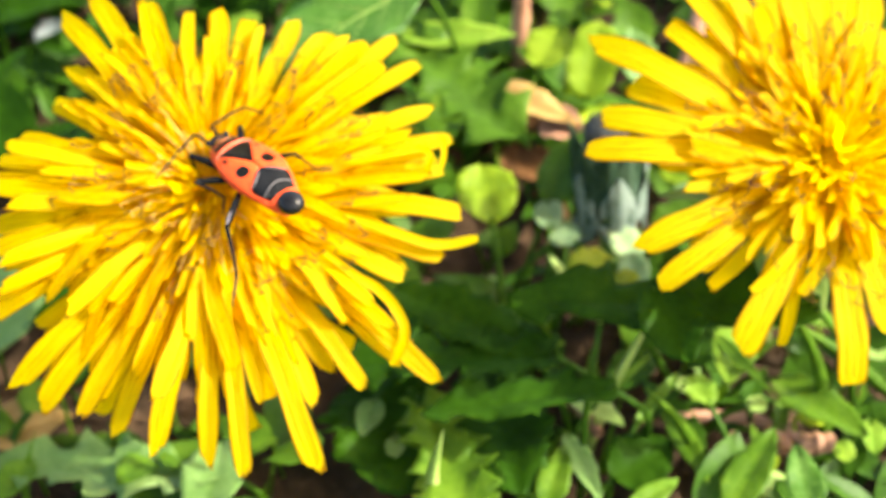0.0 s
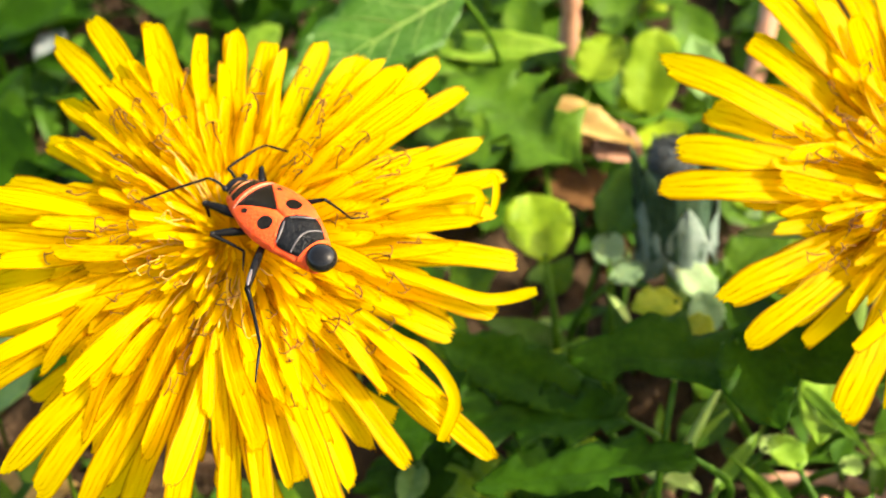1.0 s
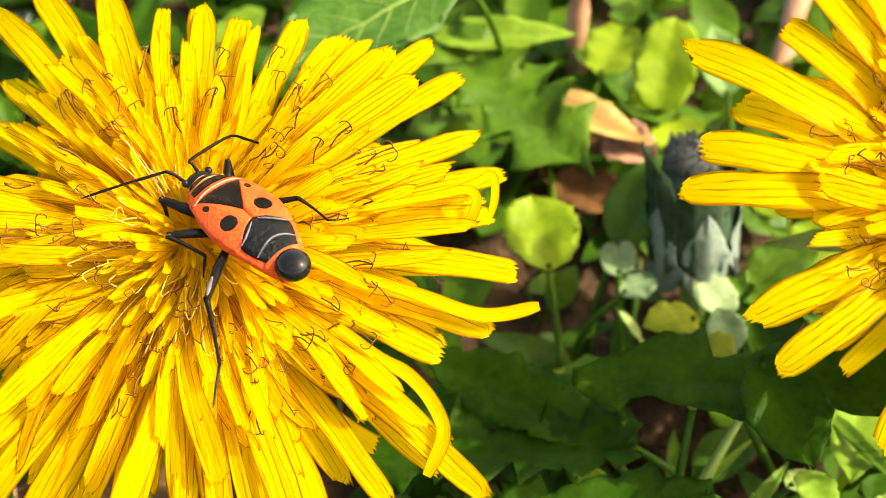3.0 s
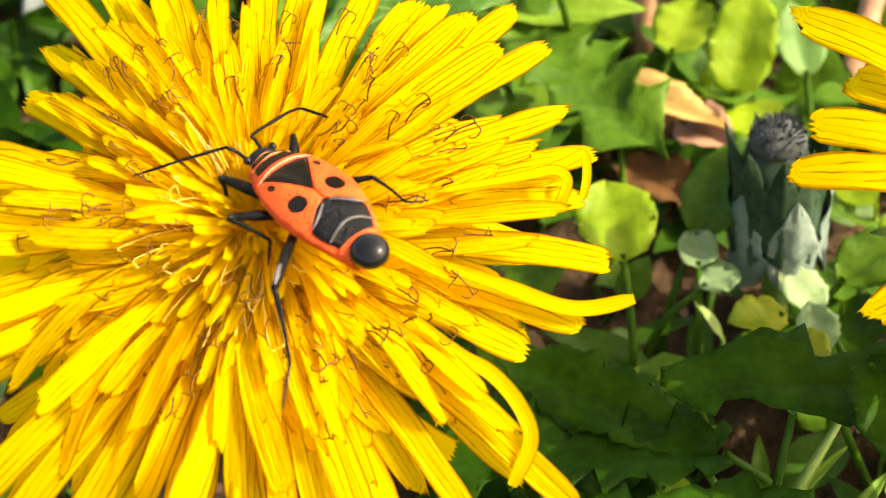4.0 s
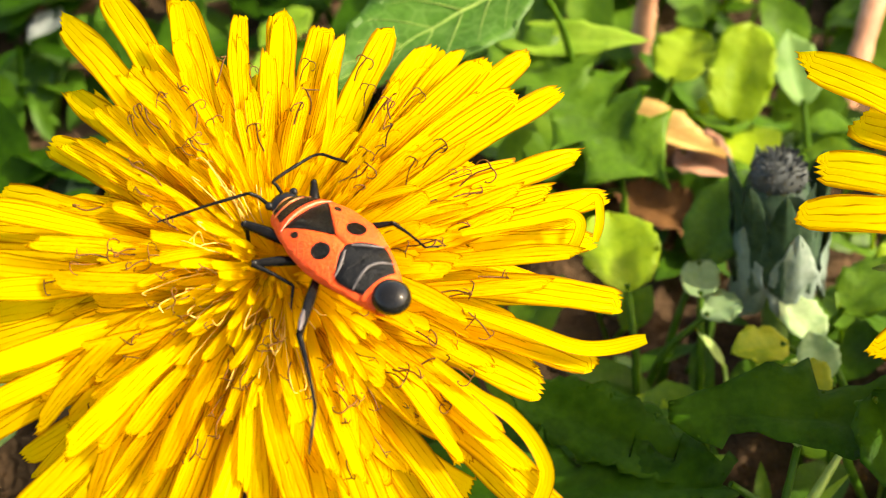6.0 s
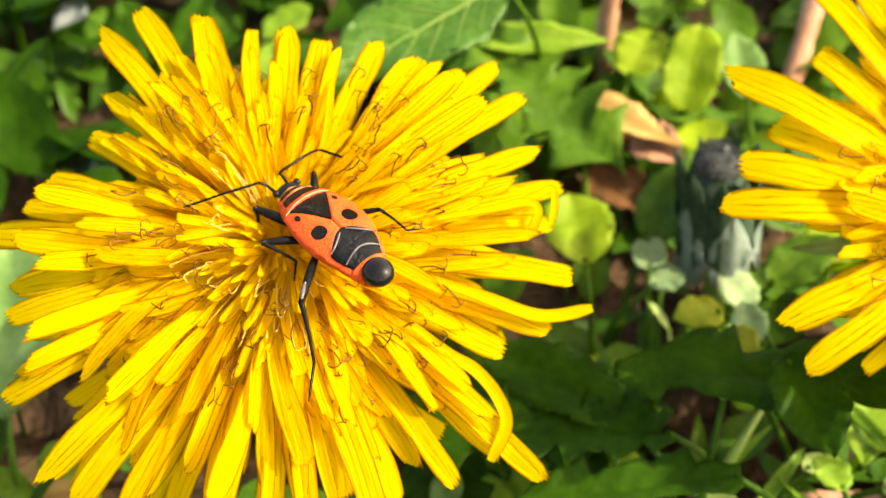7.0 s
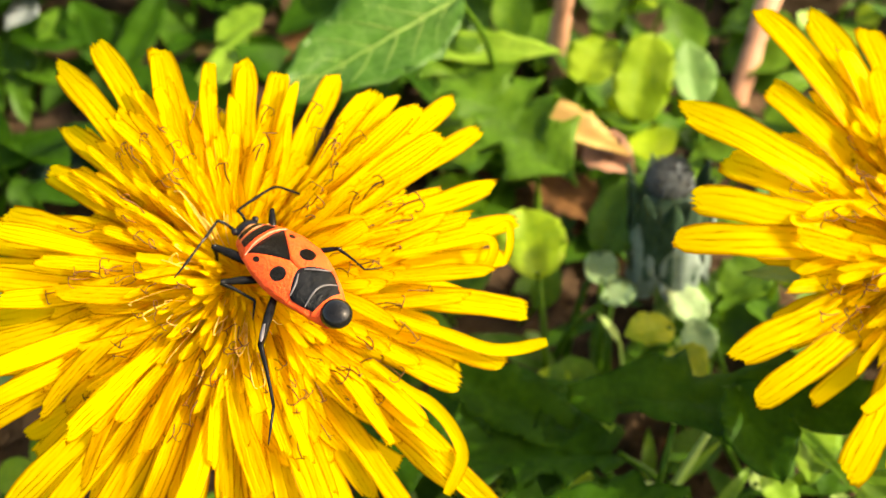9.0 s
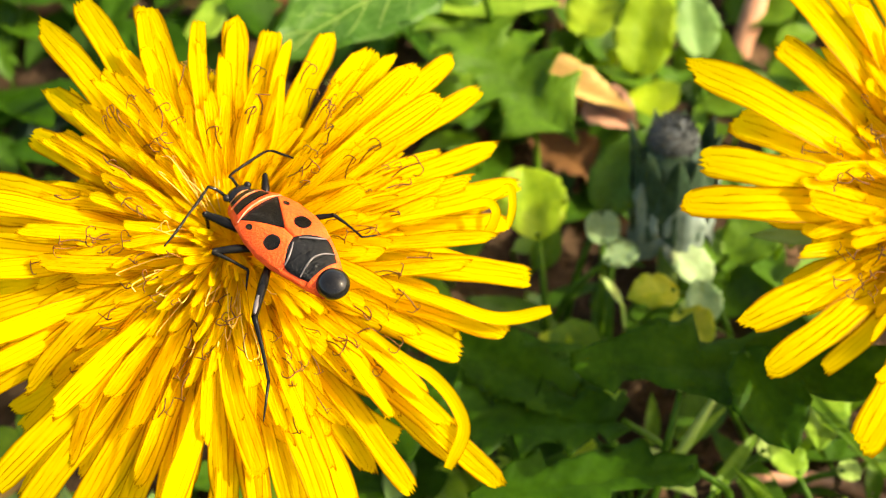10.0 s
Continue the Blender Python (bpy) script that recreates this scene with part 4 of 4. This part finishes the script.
# ---- weeds between and behind the flowers ----
plant_leaf("dandelion_leaf", "broad smooth green leaf with a pale margin", (3.8, 37.3, 24), 19, 9.8, 215, -6, "oval", LEAF_COOL, 1, roll=-10, foot=(16, 52), veins=STALK)
plant_leaf("dandelion_leaf", "light green lobed leaf lying over the soil", (14.5, 42.0, 12), 20, 12, -48, -10, "lobed", LEAF, 2, roll=8, foot=(4, 58))
plant_leaf("round_leaf", "bright yellow-green round leaf in sun", (24.3, 50.8, 9), 5.6, 5.2, 60, 20, "round", LEAF_BRIGHT, 4)
plant_leaf("round_leaf", "small whitish round leaf", (25.0, 23.0, 8), 3.2, 3.0, 20, 10, "round", LEAF_WHITE, 8)
plant_leaf("dandelion_leaf", "toothed green leaf, its colour darkened for the flower's shade", (32.6, 4.0, 19.0), 27, 9.0, 176, -1, "toothed", LEAF_SHADED, 13, roll=-6, fold=0.12, foot=(52, 6))
plant_leaf("dandelion_leaf", "toothed green leaf, its colour darkened for the flower's shade", (14, 3.5, 12.5), 20, 10, 178, -4, "lobed", LEAF_SHADED, 36, roll=6, foot=(25, 7))
plant_leaf("dandelion_leaf", "toothed green leaf, its colour darkened for the flower's shade", (11, 10, 9), 18, 7, 192, -3, "wavy", LEAF_SHADED, 14, roll=10, foot=(24, 15))
plant_leaf("dandelion_leaf", "pale green broad leaf beside the flower", (-31, 18, 8), 20, 11, 100, 0, "oval", LEAF_MINT, 29)
plant_leaf("dandelion_leaf", "green toothed leaf near the soil", (14, -6, 9), 18, 9, -70, 0, "lobed", LEAF, 32)
plant_leaf("oval_leaf", "light green leaf behind the flower", (41, 28.5, 7), 8, 6, 20, 10, "oval", LEAF_BRIGHT, 56)
plant_leaf("dry_leaf", "olive-brown withered leaf beyond the flower", (-12, 60, 3), 8, 4, 20, 5, "oval", DRY, 59, category="dead leaf")
plant_leaf("oval_leaf", "dull grey-green leaf beyond the flower", (-26.7, 42.4, 3.5), 7.5, 4.6, 20, 6, "oval", LEAF_GREY, 48)
plant_leaf("lance_leaf", "narrow pointed green leaf with a shiny edge", (14.5, 47.3, 14), 13, 3.4, -6, 4, "lance", LEAF_SOFT, 3, roll=20)
plant_leaf("round_leaf", "bright yellow-green round leaf in sun", (29.0, 48.5, 9), 9, 5.6, 75, 35, "round", LEAF_BRIGHT, 5)
plant_leaf("round_leaf", "light green round leaf beside the flower", (17.4, 26.2, 11), 7.0, 6.0, 100, 12, "round", LEAF_BRIGHT, 6)
plant_leaf("round_leaf", "small whitish round leaf", (23.5, 25.1, 9), 3.2, 3.0, 90, 15, "round", LEAF_WHITE, 7)
plant_leaf("round_leaf", "small whitish round leaf", (30.8, 21.8, 8), 4.6, 3.6, 130, 15, "oval", LEAF_WHITE, 9)
plant_leaf("round_leaf", "small whitish round leaf", (31.3, 17.4, 9), 4.2, 3.2, 100, 15, "oval", LEAF_WHITE, 10)
plant_leaf("yellow_leaf", "yellowing small leaf among green ones", (27.1, 17.4, 10), 4.8, 3.8, 200, 12, "oval", LEAF_YELLOW, 11)
plant_leaf("yellow_leaf", "yellowing small leaf among green ones", (29.9, 13.4, 11), 4.6, 3.6, -60, 8, "oval", LEAF_YELLOW, 12)
plant_leaf("oval_leaf", "wavy green leaf with the flower's shade in its colour", (15, 8, 13), 14, 6, 150, 3, "wavy", LEAF_SHADED, 37, roll=-14)
plant_leaf("oval_leaf", "oval green leaf, colour darkened for shade", (33.0, 0.5, 20), 8.5, 6, -70, -14, "oval", LEAF_SHADED, 15, foot=(36, 10))
plant_leaf("dandelion_leaf", "pale green lobed leaf beneath the flower", (-17, -2.5, 5), 22, 10, 175, 0, "lobed", LEAF_MINT, 22, roll=10)
plant_leaf("oval_leaf", "pale green leaf beneath the flower", (-7.5, -5, 6), 11, 5.5, -95, 4, "oval", LEAF_MINT, 23)
plant_leaf("oval_leaf", "green leaf behind the flower", (36.5, 24.1, 9), 7, 5, 30, 15, "oval", LEAF, 26)
plant_leaf("oval_leaf", "grey-green leaf behind the flower", (33.9, 50.3, 8), 7, 4.5, 100, 30, "oval", LEAF_MINT, 27)
plant_leaf("oval_leaf", "pale grey-white leaf far behind", (-33.4, 62.5, 4), 5.0, 3.6, 60, 20, "oval", PALE_GREY, 28)
plant_leaf("dry_leaf", "tan-brown dead leaf lying on the soil", (-26.8, 4.6, 2.4), 10, 6, 15, 4, "oval", DRY, 39, fold=0.3, category="dead leaf")


plant_leaf("oval_leaf", "green leaf beyond the flower, darkened for shade", (-20, 58, 7), 11, 4, 70, 15, "lance", LEAF_SHADED, 57)
plant_leaf("oval_leaf", "green leaf beyond the flower, darkened for shade", (-25.6, 58, 6), 9, 5, 120, 15, "oval", LEAF_SHADED, 58)
plant_leaf("oval_leaf", "small green leaf beyond the flower", (-35, 49, 5), 5, 4, 60, 15, "round", LEAF_SHADED, 60)

plant_leaf("oval_leaf", "dark green leaf beside the bud", (25.6, 29.5, 11), 9, 5.4, 55, 25, "oval", LEAF_DEEP, 62)


# small leaves near the soil in front
def low_leaf(x, y, z, ln, wd, head, kind, mat, seed):
    label = "broad green leaf near the soil, darkened for shade" if mat is LEAF_SHADED else "small sunlit green leaf near the soil"
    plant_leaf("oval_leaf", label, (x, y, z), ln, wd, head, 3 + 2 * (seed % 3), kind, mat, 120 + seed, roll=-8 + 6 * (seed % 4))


plant_leaf("oval_leaf", "pale sliver added for the sunlit edge of the toothed leaf", (27.4, 3.4, 18.0), 1.8, 1.0, 70, 10, "lance", LEAF_PALE, 63)
plant_leaf("dandelion_leaf", "toothed green leaf, its colour darkened for the flower's shade", (20, -2.5, 14), 17, 6.5, 186, -3, "toothed", LEAF_SHADED, 64, roll=5, fold=0.2, foot=(31, 3))
low_leaf(26.9, 2.9, 6.0, 6.8, 3.0, -41, "oval", LEAF_PALE, 0)
low_leaf(20.7, 5.2, 6.0, 2.7, 2.4, 13, "round", LEAF_BRIGHT, 1)
low_leaf(22.8, 8.6, 8.0, 3.5, 1.4, 14, "lance", LEAF_SOFT, 2)
low_leaf(15.1, 3.3, 6.0, 3.5, 1.3, -36, "lance", LEAF_SOFT, 3)
low_leaf(6.3, 2.4, 6.0, 5.1, 2.6, -103, "oval", LEAF_MINT, 4)
low_leaf(8.8, -1.2, 6.0, 2.7, 1.8, -88, "round", LEAF_MINT, 5)
low_leaf(29.7, 5.5, 7.0, 8.0, 0.9, 44, "lance", LEAF_SOFT, 6)
low_leaf(32.7, 3.2, 7.0, 7.3, 1.3, 52, "lance", LEAF_SOFT, 7)
low_leaf(39.9, 7.5, 8.0, 9.1, 4.4, -104, "oval", LEAF_SOFT, 8)
low_leaf(47.0, 1.8, 7.0, 10.6, 4.6, -44, "oval", LEAF, 9)
low_leaf(40.3, 5.6, 9.0, 10.2, 1.2, -61, "lance", LEAF, 10)
low_leaf(35.0, -1.6, 6.0, 10.1, 2.2, -73, "lance", LEAF, 11)
low_leaf(25.6, -3.9, 6.0, 8.7, 2.4, -71, "lance", LEAF_MINT, 12)
low_leaf(23.1, -4.8, 6.0, 7.1, 3.0, 74, "lance", LEAF, 13)
low_leaf(14.8, -5.4, 6.0, 5.5, 2.6, 94, "oval", LEAF, 14)
low_leaf(17.1, -5.2, 6.0, 5.9, 2.6, 91, "oval", LEAF, 15)
low_leaf(40.3, -5.1, 7.0, 9.7, 4.0, 60, "lance", LEAF, 16)
low_leaf(44.6, -6.2, 7.0, 7.1, 3.4, 96, "lance", LEAF_COOL, 17)
low_leaf(48.8, -2.7, 6.0, 2.0, 2.4, -5, "round", LEAF_SOFT, 18)
low_leaf(41.7, 2.9, 6.0, 2.0, 1.8, -7, "round", LEAF_PALE, 19)
low_leaf(51.5, -1.1, 6.0, 4.5, 2.6, -93, "oval", LEAF_SOFT, 20)
low_leaf(35.5, 4.5, 7.0, 2.1, 2.0, 27, "round", LEAF_PALE, 21)
low_leaf(31.5, -7.1, 6.0, 5.7, 2.4, 35, "oval", LEAF_SOFT, 22)
low_leaf(36.2, 2.2, 9.0, 3.6, 3.0, 124, "round", LEAF_SOFT, 23)
low_leaf(11.6, -5.5, 6.0, 5.0, 1.8, 77, "lance", LEAF_SOFT, 24)
low_leaf(8.5, 0.7, 5.0, 15.4, 13.0, -64, "wavy", LEAF_SHADED, 25)
low_leaf(18.7, 1.8, 5.0, 17.3, 10.0, -82, "wavy", LEAF_SHADED, 26)
low_leaf(30.9, -2.6, 5.0, 6.9, 6.0, 32, "oval", LEAF_SHADED, 27)


def litter_stick(name, label, a, b, thick, material, seed):
    rng = random.Random(seed)
    a, b = Vector(a), Vector(b)
    pts = smooth_line([a, a.lerp(b, 0.35) + Vector((rng.uniform(-0.2, 0.2), rng.uniform(-0.2, 0.2), 0.2)), a.lerp(b, 0.7) + Vector((rng.uniform(-0.2, 0.2), rng.uniform(-0.2, 0.2), 0.1)), b], 5)
    rr = [thick * (0.85 + 0.3 * rng.random()) for _ in pts]
    v, f = tube(pts, rr, 9)
    ob = new(name, mesh_of(name, [p * MM for p in v], f, material))
    return tagged(ob, label, "dead stem")


litter_stick("dead_stem", "pinkish dry upright stem among the weeds", (21.2, 56.0, -1), (21.6, 57.5, 16), 1.0, DRY_PINK, 1)
litter_stick("dead_stem", "pinkish dry stem behind the flower", (38.5, 52.0, -1), (44, 64, 10), 1.1, DRY_PINK, 2)
plant_leaf("dry_leaf", "tan dried leaf curled on the soil", (22.0, 43.4, 7), 12.5, 4.4, -32, 2, "lance", DRY, 41, fold=0.5, category="dead leaf")
plant_leaf("dry_leaf", "small pinkish-tan curled dead leaf", (25.6, 40.8, 6.0), 6.5, 4.4, -50, 14, "oval", DRY_PINK, 50, roll=20, fold=0.6, category="dead leaf")
litter_stick("dead_stem", "reddish-brown dead stem on the soil", (20.5, 42, 1.5), (24.8, 34.5, 2), 0.45, DEAD_BROWN, 4)
litter_stick("dead_stem", "reddish-brown dead stem on the soil", (24.2, 42, 1.2), (22.2, 35.0, 2.2), 0.4, DEAD_BROWN, 5)
litter_stick("dead_stem", "reddish-brown dead stem on the soil", (19.5, 40.0, 2.2), (26.0, 35.5, 2.6), 0.4, DEAD_BROWN, 20)
plant_leaf("dry_leaf", "reddish-brown crumpled dead leaf on the soil", (22.8, 37.6, 3.0), 11, 6, -40, 4, "wavy", DEAD_BROWN, 42, fold=0.35, category="dead leaf")
plant_leaf("dry_leaf", "reddish-brown crumpled dead leaf on the soil", (26.5, 35.5, 2.6), 9, 6, 80, 8, "oval", DEAD_BROWN, 43, fold=0.5, category="dead leaf")
plant_leaf("dry_leaf", "dark brown folded dead leaf", (21.0, 44.6, 5.0), 11.5, 3.8, -36, -4, "lance", DEAD_BROWN, 44, roll=30, fold=0.3, category="dead leaf")
plant_leaf("oval_leaf", "small green leaf beyond the flower", (-29.2, 58.9, 6), 4.6, 4.0, 60, 15, "round", LEAF, 45)
plant_leaf("oval_leaf", "light green leaf beyond the flower", (-10.6, 59.1, 6), 6, 4.4, 40, 15, "oval", LEAF_SOFT, 46)
plant_leaf("lance_leaf", "light green narrow leaf beyond the flower", (-11.8, 53.8, 6), 10, 3.2, 60, 12, "lance", LEAF_SOFT, 47)
plant_leaf("dry_leaf", "olive-brown withered leaf beyond the flower", (-4.5, 57.5, 5), 8, 4.5, 30, 5, "oval", DEAD_BROWN, 49, category="dead leaf")
litter_stick("dead_stem", "pinkish-brown dead stem lying on the soil", (34.2, 3.8, 3.0), (41.0, 3.9, 3.0), 0.62, DRY_PINK, 60)
litter_stick("dead_stem", "pinkish-brown dead stem lying on the soil", (41.8, 3.6, 3.0), (46.8, 0.3, 3.0), 0.60, DRY_PINK, 61)
litter_stick("dead_stem", "pinkish-brown dead stem lying on the soil", (45.8, 0.4, 3.0), (48.6, 0.6, 3.0), 1.10, DRY_PINK, 62)
litter_stick("dead_stem", "pinkish-brown dead stem lying on the soil", (39.8, 1.8, 3.0), (37.8, -2.0, 3.0), 0.60, DRY_PINK, 63)
litter_stick("dead_stem", "pinkish-brown dead stem lying on the soil", (24.4, 6.9, 3.0), (27.4, 2.1, 3.0), 0.60, DRY_PINK, 64)
litter_stick("dead_stem", "pinkish-brown dead stem lying on the soil", (43.6, 1.7, 3.0), (44.4, -0.3, 3.0), 0.70, DRY_PINK, 65)
litter_stick("dead_stem", "brown dead stem lying on the soil", (-33, 6, 1.0), (-24, 9, 1.2), 1.1, DRY_PINK, 9)


def build_bud():
    """A closed dandelion head: a dark downy top, deep green inner bracts wrapped round it, pale grey outer bracts at its foot."""
    top, low = Vector((29.1, 28.6, 16.6)), Vector((29.5, 26.2, 7.0))
    axis = (top - low).normalized()
    m = Matrix.Translation(low * MM) @ axis.to_track_quat("Z", "Y").to_matrix().to_4x4()
    bud = empty("dandelion_bud", m, "closed grey-green dandelion bud near the soil", "flower bud")
    prof = [(0.8, -0.4), (2.6, 0.6), (3.4, 2.6), (3.3, 5.0), (2.8, 7.2), (2.2, 9.0), (1.0, 10.0)]
    verts = [Vector((r * math.cos(2 * math.pi * j / 18), r * math.sin(2 * math.pi * j / 18), z)) * MM for r, z in prof for j in range(18)]
    part("core", mesh_of("core", verts, grid_faces(len(prof), 18, 0, True), LEAF_GREY), bud)
    inner = leaf_mesh("bract", 9.6, 3.0, "lance", 0.3, 77, LEAF_GREY, -0.08)
    outer = leaf_mesh("bract", 8.0, 4.0, "lance", 0.3, 78, BRACT_PALE, -0.04)
    for k in range(9):
        a = 2 * math.pi * k / 9
        p = part("bract", inner, bud)
        p.matrix_local = Matrix.LocRotScale(Vector((3.3 * math.cos(a), 3.3 * math.sin(a), 0.8)) * MM, (Euler((0, 0, a)).to_matrix() @ Euler((0, radians(-94 + 2 * (k % 3)), 0)).to_matrix()).to_quaternion(), None)
    for k in range(5):
        a = 2 * math.pi * (k + 0.35) / 5
        p = part("bract", outer, bud, "pale grey outer bract")
        p.matrix_local = Matrix.LocRotScale(Vector((3.5 * math.cos(a), 3.5 * math.sin(a), -1.4)) * MM, (Euler((0, 0, a)).to_matrix() @ Euler((0, radians(-93 + 2 * (k % 3)), 0)).to_matrix()).to_quaternion(), None)
    rng = random.Random(41)
    v, f = blob((0, 0, 9.7), (2.1, 2.1, 1.7), 12, 16)
    pieces = [(v, f)]
    for _ in range(420):
        d = Vector((rng.uniform(-1, 1), rng.uniform(-1, 1), rng.uniform(-0.5, 1))).normalized()
        c = Vector((0, 0, 9.7))
        pieces.append(tube([c + d * 1.2, c + d * rng.uniform(2.05, 2.4)], [0.13, 0.05], 4))
    v, f = joined(pieces)
    part("tuft", mesh_of("tuft", [p * MM for p in v], f, DARK_DOWN), bud, "dark grey downy tip")
    inv = m.inverted()
    line = smooth_line([low + axis * 0.2, low - axis * 3, Vector((30, 21, -2))], 5)
    v, f = tube(line, 1.0, 8)
    part("stalk", mesh_of("stalk", [inv @ (p * MM) for p in v], f, STALK), bud)


build_bud()


def grass_blade(label, foot, tip, width, seed, material=LEAF):
    rng = random.Random(seed)
    a, b = Vector(foot), Vector(tip)
    line = smooth_line([a, a.lerp(b, 0.5) + Vector((rng.uniform(-1, 1), rng.uniform(-1, 1), 1.2)), b], 7)
    verts = []
    for k, p in enumerate(line):
        s = k / (len(line) - 1)
        d = (line[min(k + 1, len(line) - 1)] - line[max(k - 1, 0)]).normalized()
        side = d.cross(Vector((0.2, -0.8, 0.6))).normalized()
        w = width * (1 - s ** 2.2) * 0.5 + 0.03
        up = side.cross(d)
        for q, h in ((-1, 0.0), (-0.4, -0.10), (0, -0.28), (0.4, -0.10), (1, 0.0), (0, -0.45)):
            verts.append((p + side * q * w + up * (-h * w)) * MM)
    ob = new("grass_blade", mesh_of("grass_blade", verts, grid_faces(len(line), 6, 0, True), material))
    return tagged(ob, label, "grass")


grass_blade("upright pale green grass blade", (12.6, -8.2, -1), (13.7, -8.8, 18), 1.5, 1, LEAF_PALE)
grass_blade("thin green grass blade below the flower", (48.5, 1, -1), (44.0, 5.0, 17), 1.5, 2)
grass_blade("thin green grass blade below the flower", (54, 4, 6), (43, 6.5, 14), 1.3, 3)
grass_blade("thin green grass blade in the weeds", (26, 2, 0), (33, 9, 13), 1.2, 4, LEAF_PALE)
grass_blade("thin green grass blade in the weeds", (38, -2, -1), (31, -1.5, 14), 1.4, 5)
grass_blade("thin green grass blade in the weeds", (17.5, 31, -1), (18.2, 36, 10), 0.9, 6)


# ---- undergrowth that nobody could count ----
def scatter_leaves(name, label, count, area, sizes, heights, material, seed, kinds):
    rng = random.Random(seed)
    verts, faces = [], []
    for _ in range(count):
        x, y = rng.uniform(*area[0]), rng.uniform(*area[1])
        z = rng.uniform(*heights)
        if z > 1.5 and (16 < x < 31 and 31 < y < 46 or 0 < x < 26 and -9 < y < 14):
            continue
        ln, wd = rng.uniform(*sizes), 0
        kind = rng.choice(kinds)
        wd = ln * {"round": 0.9, "oval": 0.6, "lance": 0.28}[kind]
        rot = (Euler((0, 0, rng.uniform(0, 6.28))).to_matrix() @ Euler((0, rng.uniform(-0.7, 0.5), 0)).to_matrix() @ Euler((rng.uniform(-0.5, 0.5), 0, 0)).to_matrix())
        o = len(verts)
        ns, nw = 6, 5
        for i in range(ns + 1):
            s = i / ns
            for j in range(nw):
                q = -1 + 2 * j / (nw - 1)
                w = max(outline(kind, s, 0), 0.03) * wd / 2
                p = Vector((s * ln, q * w, 0.3 * abs(q) * w - 0.12 * ln * s * s + 0.05 * wd * math.sin(s * 9 + q * 3)))
                verts.append((rot @ p + Vector((x, y, z))) * MM)
        faces += grid_faces(ns + 1, nw, o)
        # short stalk to the soil
        b = Vector((x, y, z))
        v, f = tube([b, Vector((x + rng.uniform(-1.5, 1.5), y + rng.uniform(-1.5, 1.5), -2))], 0.22, 4, False)
        o = len(verts)
        verts += [p * MM for p in v]
        faces += [tuple(i + o for i in q) for q in f]
    ob = new(name, mesh_of(name, verts, faces, material))
    return tagged(ob, label, "weeds", kind="stuff")


AREA = ((-75, 115), (-60, 130))
LEFT_SIDE = ((-70, 6), (14, 100))
scatter_leaves("weeds", "small green leaves covering the soil", 420, ((4, 115), (-60, 130)), (3.0, 7), (1, 5), LEAF, 21, ("oval", "lance", "round"))
scatter_leaves("weeds", "small green leaves covering the soil", 160, ((-75, 20), (-60, 12)), (3.5, 8), (2, 7), LEAF, 26, ("oval", "lance", "round"))
scatter_leaves("weeds", "dark green small leaves covering the soil", 1100, AREA, (4, 11), (0.5, 3.5), LEAF_DEEP, 22, ("oval", "lance"))
scatter_leaves("weeds", "green leaves with shade put in their colour", 240, LEFT_SIDE, (5, 13), (2, 8), LEAF_SHADED, 25, ("oval", "lance"))
scatter_leaves("weeds", "bright green small leaves covering the soil", 130, ((10, 110), (-50, 120)), (2.5, 6), (3, 6), LEAF_BRIGHT, 23, ("round", "oval"))
scatter_leaves("weeds", "green leaves crowded beyond the flowers", 45, ((8, 46), (40, 72)), (4, 8), (1.5, 6), LEAF, 27, ("round", "oval"))
scatter_leaves("weeds", "pale small leaves scattered over the soil", 120, ((0, 110), (-50, 100)), (2, 5), (2, 6), LEAF_PALE, 24, ("round", "lance"))


scatter_leaves("weeds", "small green leaves between the dark ones", 26, ((6, 26), (-8, 16)), (1.6, 3.4), (0.5, 1.4), LEAF_SOFT, 28, ("round", "oval"))


def scatter_blades(count, area, seed, material, name, label, height):
    rng = random.Random(seed)
    verts, faces = [], []
    for _ in range(count):
        x, y = rng.uniform(*area[0]), rng.uniform(*area[1])
        if -60 < x < 8 and 20 < y < 80 or 12 < x < 60 and 22 < y < 75:
            continue
        h, lean, az = rng.uniform(*height), rng.uniform(0.2, 1.1), rng.uniform(0, 6.28)
        w = rng.uniform(0.5, 1.1)
        o = len(verts)
        d, sd = Vector((math.cos(az), math.sin(az), 0)), Vector((-math.sin(az), math.cos(az), 0))
        for i in range(6):
            s = i / 5
            p = Vector((x, y, -1)) + d * (h * lean * s * s) + Vector((0, 0, h * (s - 0.25 * lean * s * s)))
            ww = w * (1 - s ** 2) * 0.5 + 0.02
            for q, hh in ((-1, 0.25), (0, 0), (1, 0.25)):
                verts.append((p + sd * q * ww + Vector((0, 0, hh * ww))) * MM)
        faces += grid_faces(6, 3, o)
    ob = new(name, mesh_of(name, verts, faces, material))
    return tagged(ob, label, "grass", kind="stuff")


scatter_blades(260, AREA, 31, LEAF, "grass", "thin green grass among the weeds", (6, 16))
scatter_blades(130, AREA, 32, DRY, "dry_grass", "dry tan grass litter on the soil", (3, 7))
scatter_blades(3500, ((-420, -130), (-300, 420)), 34, LEAF, "grass", "rough green grass farther off", (8, 24))
scatter_blades(3500, ((170, 460), (-300, 420)), 35, LEAF, "grass", "rough green grass farther off", (8, 24))
scatter_blades(2500, ((-130, 170), (150, 420)), 36, LEAF, "grass", "rough green grass farther off", (8, 24))
scatter_blades(2000, ((-130, 170), (-330, -170)), 37, LEAF, "grass", "rough green grass farther off", (8, 24))

motions()
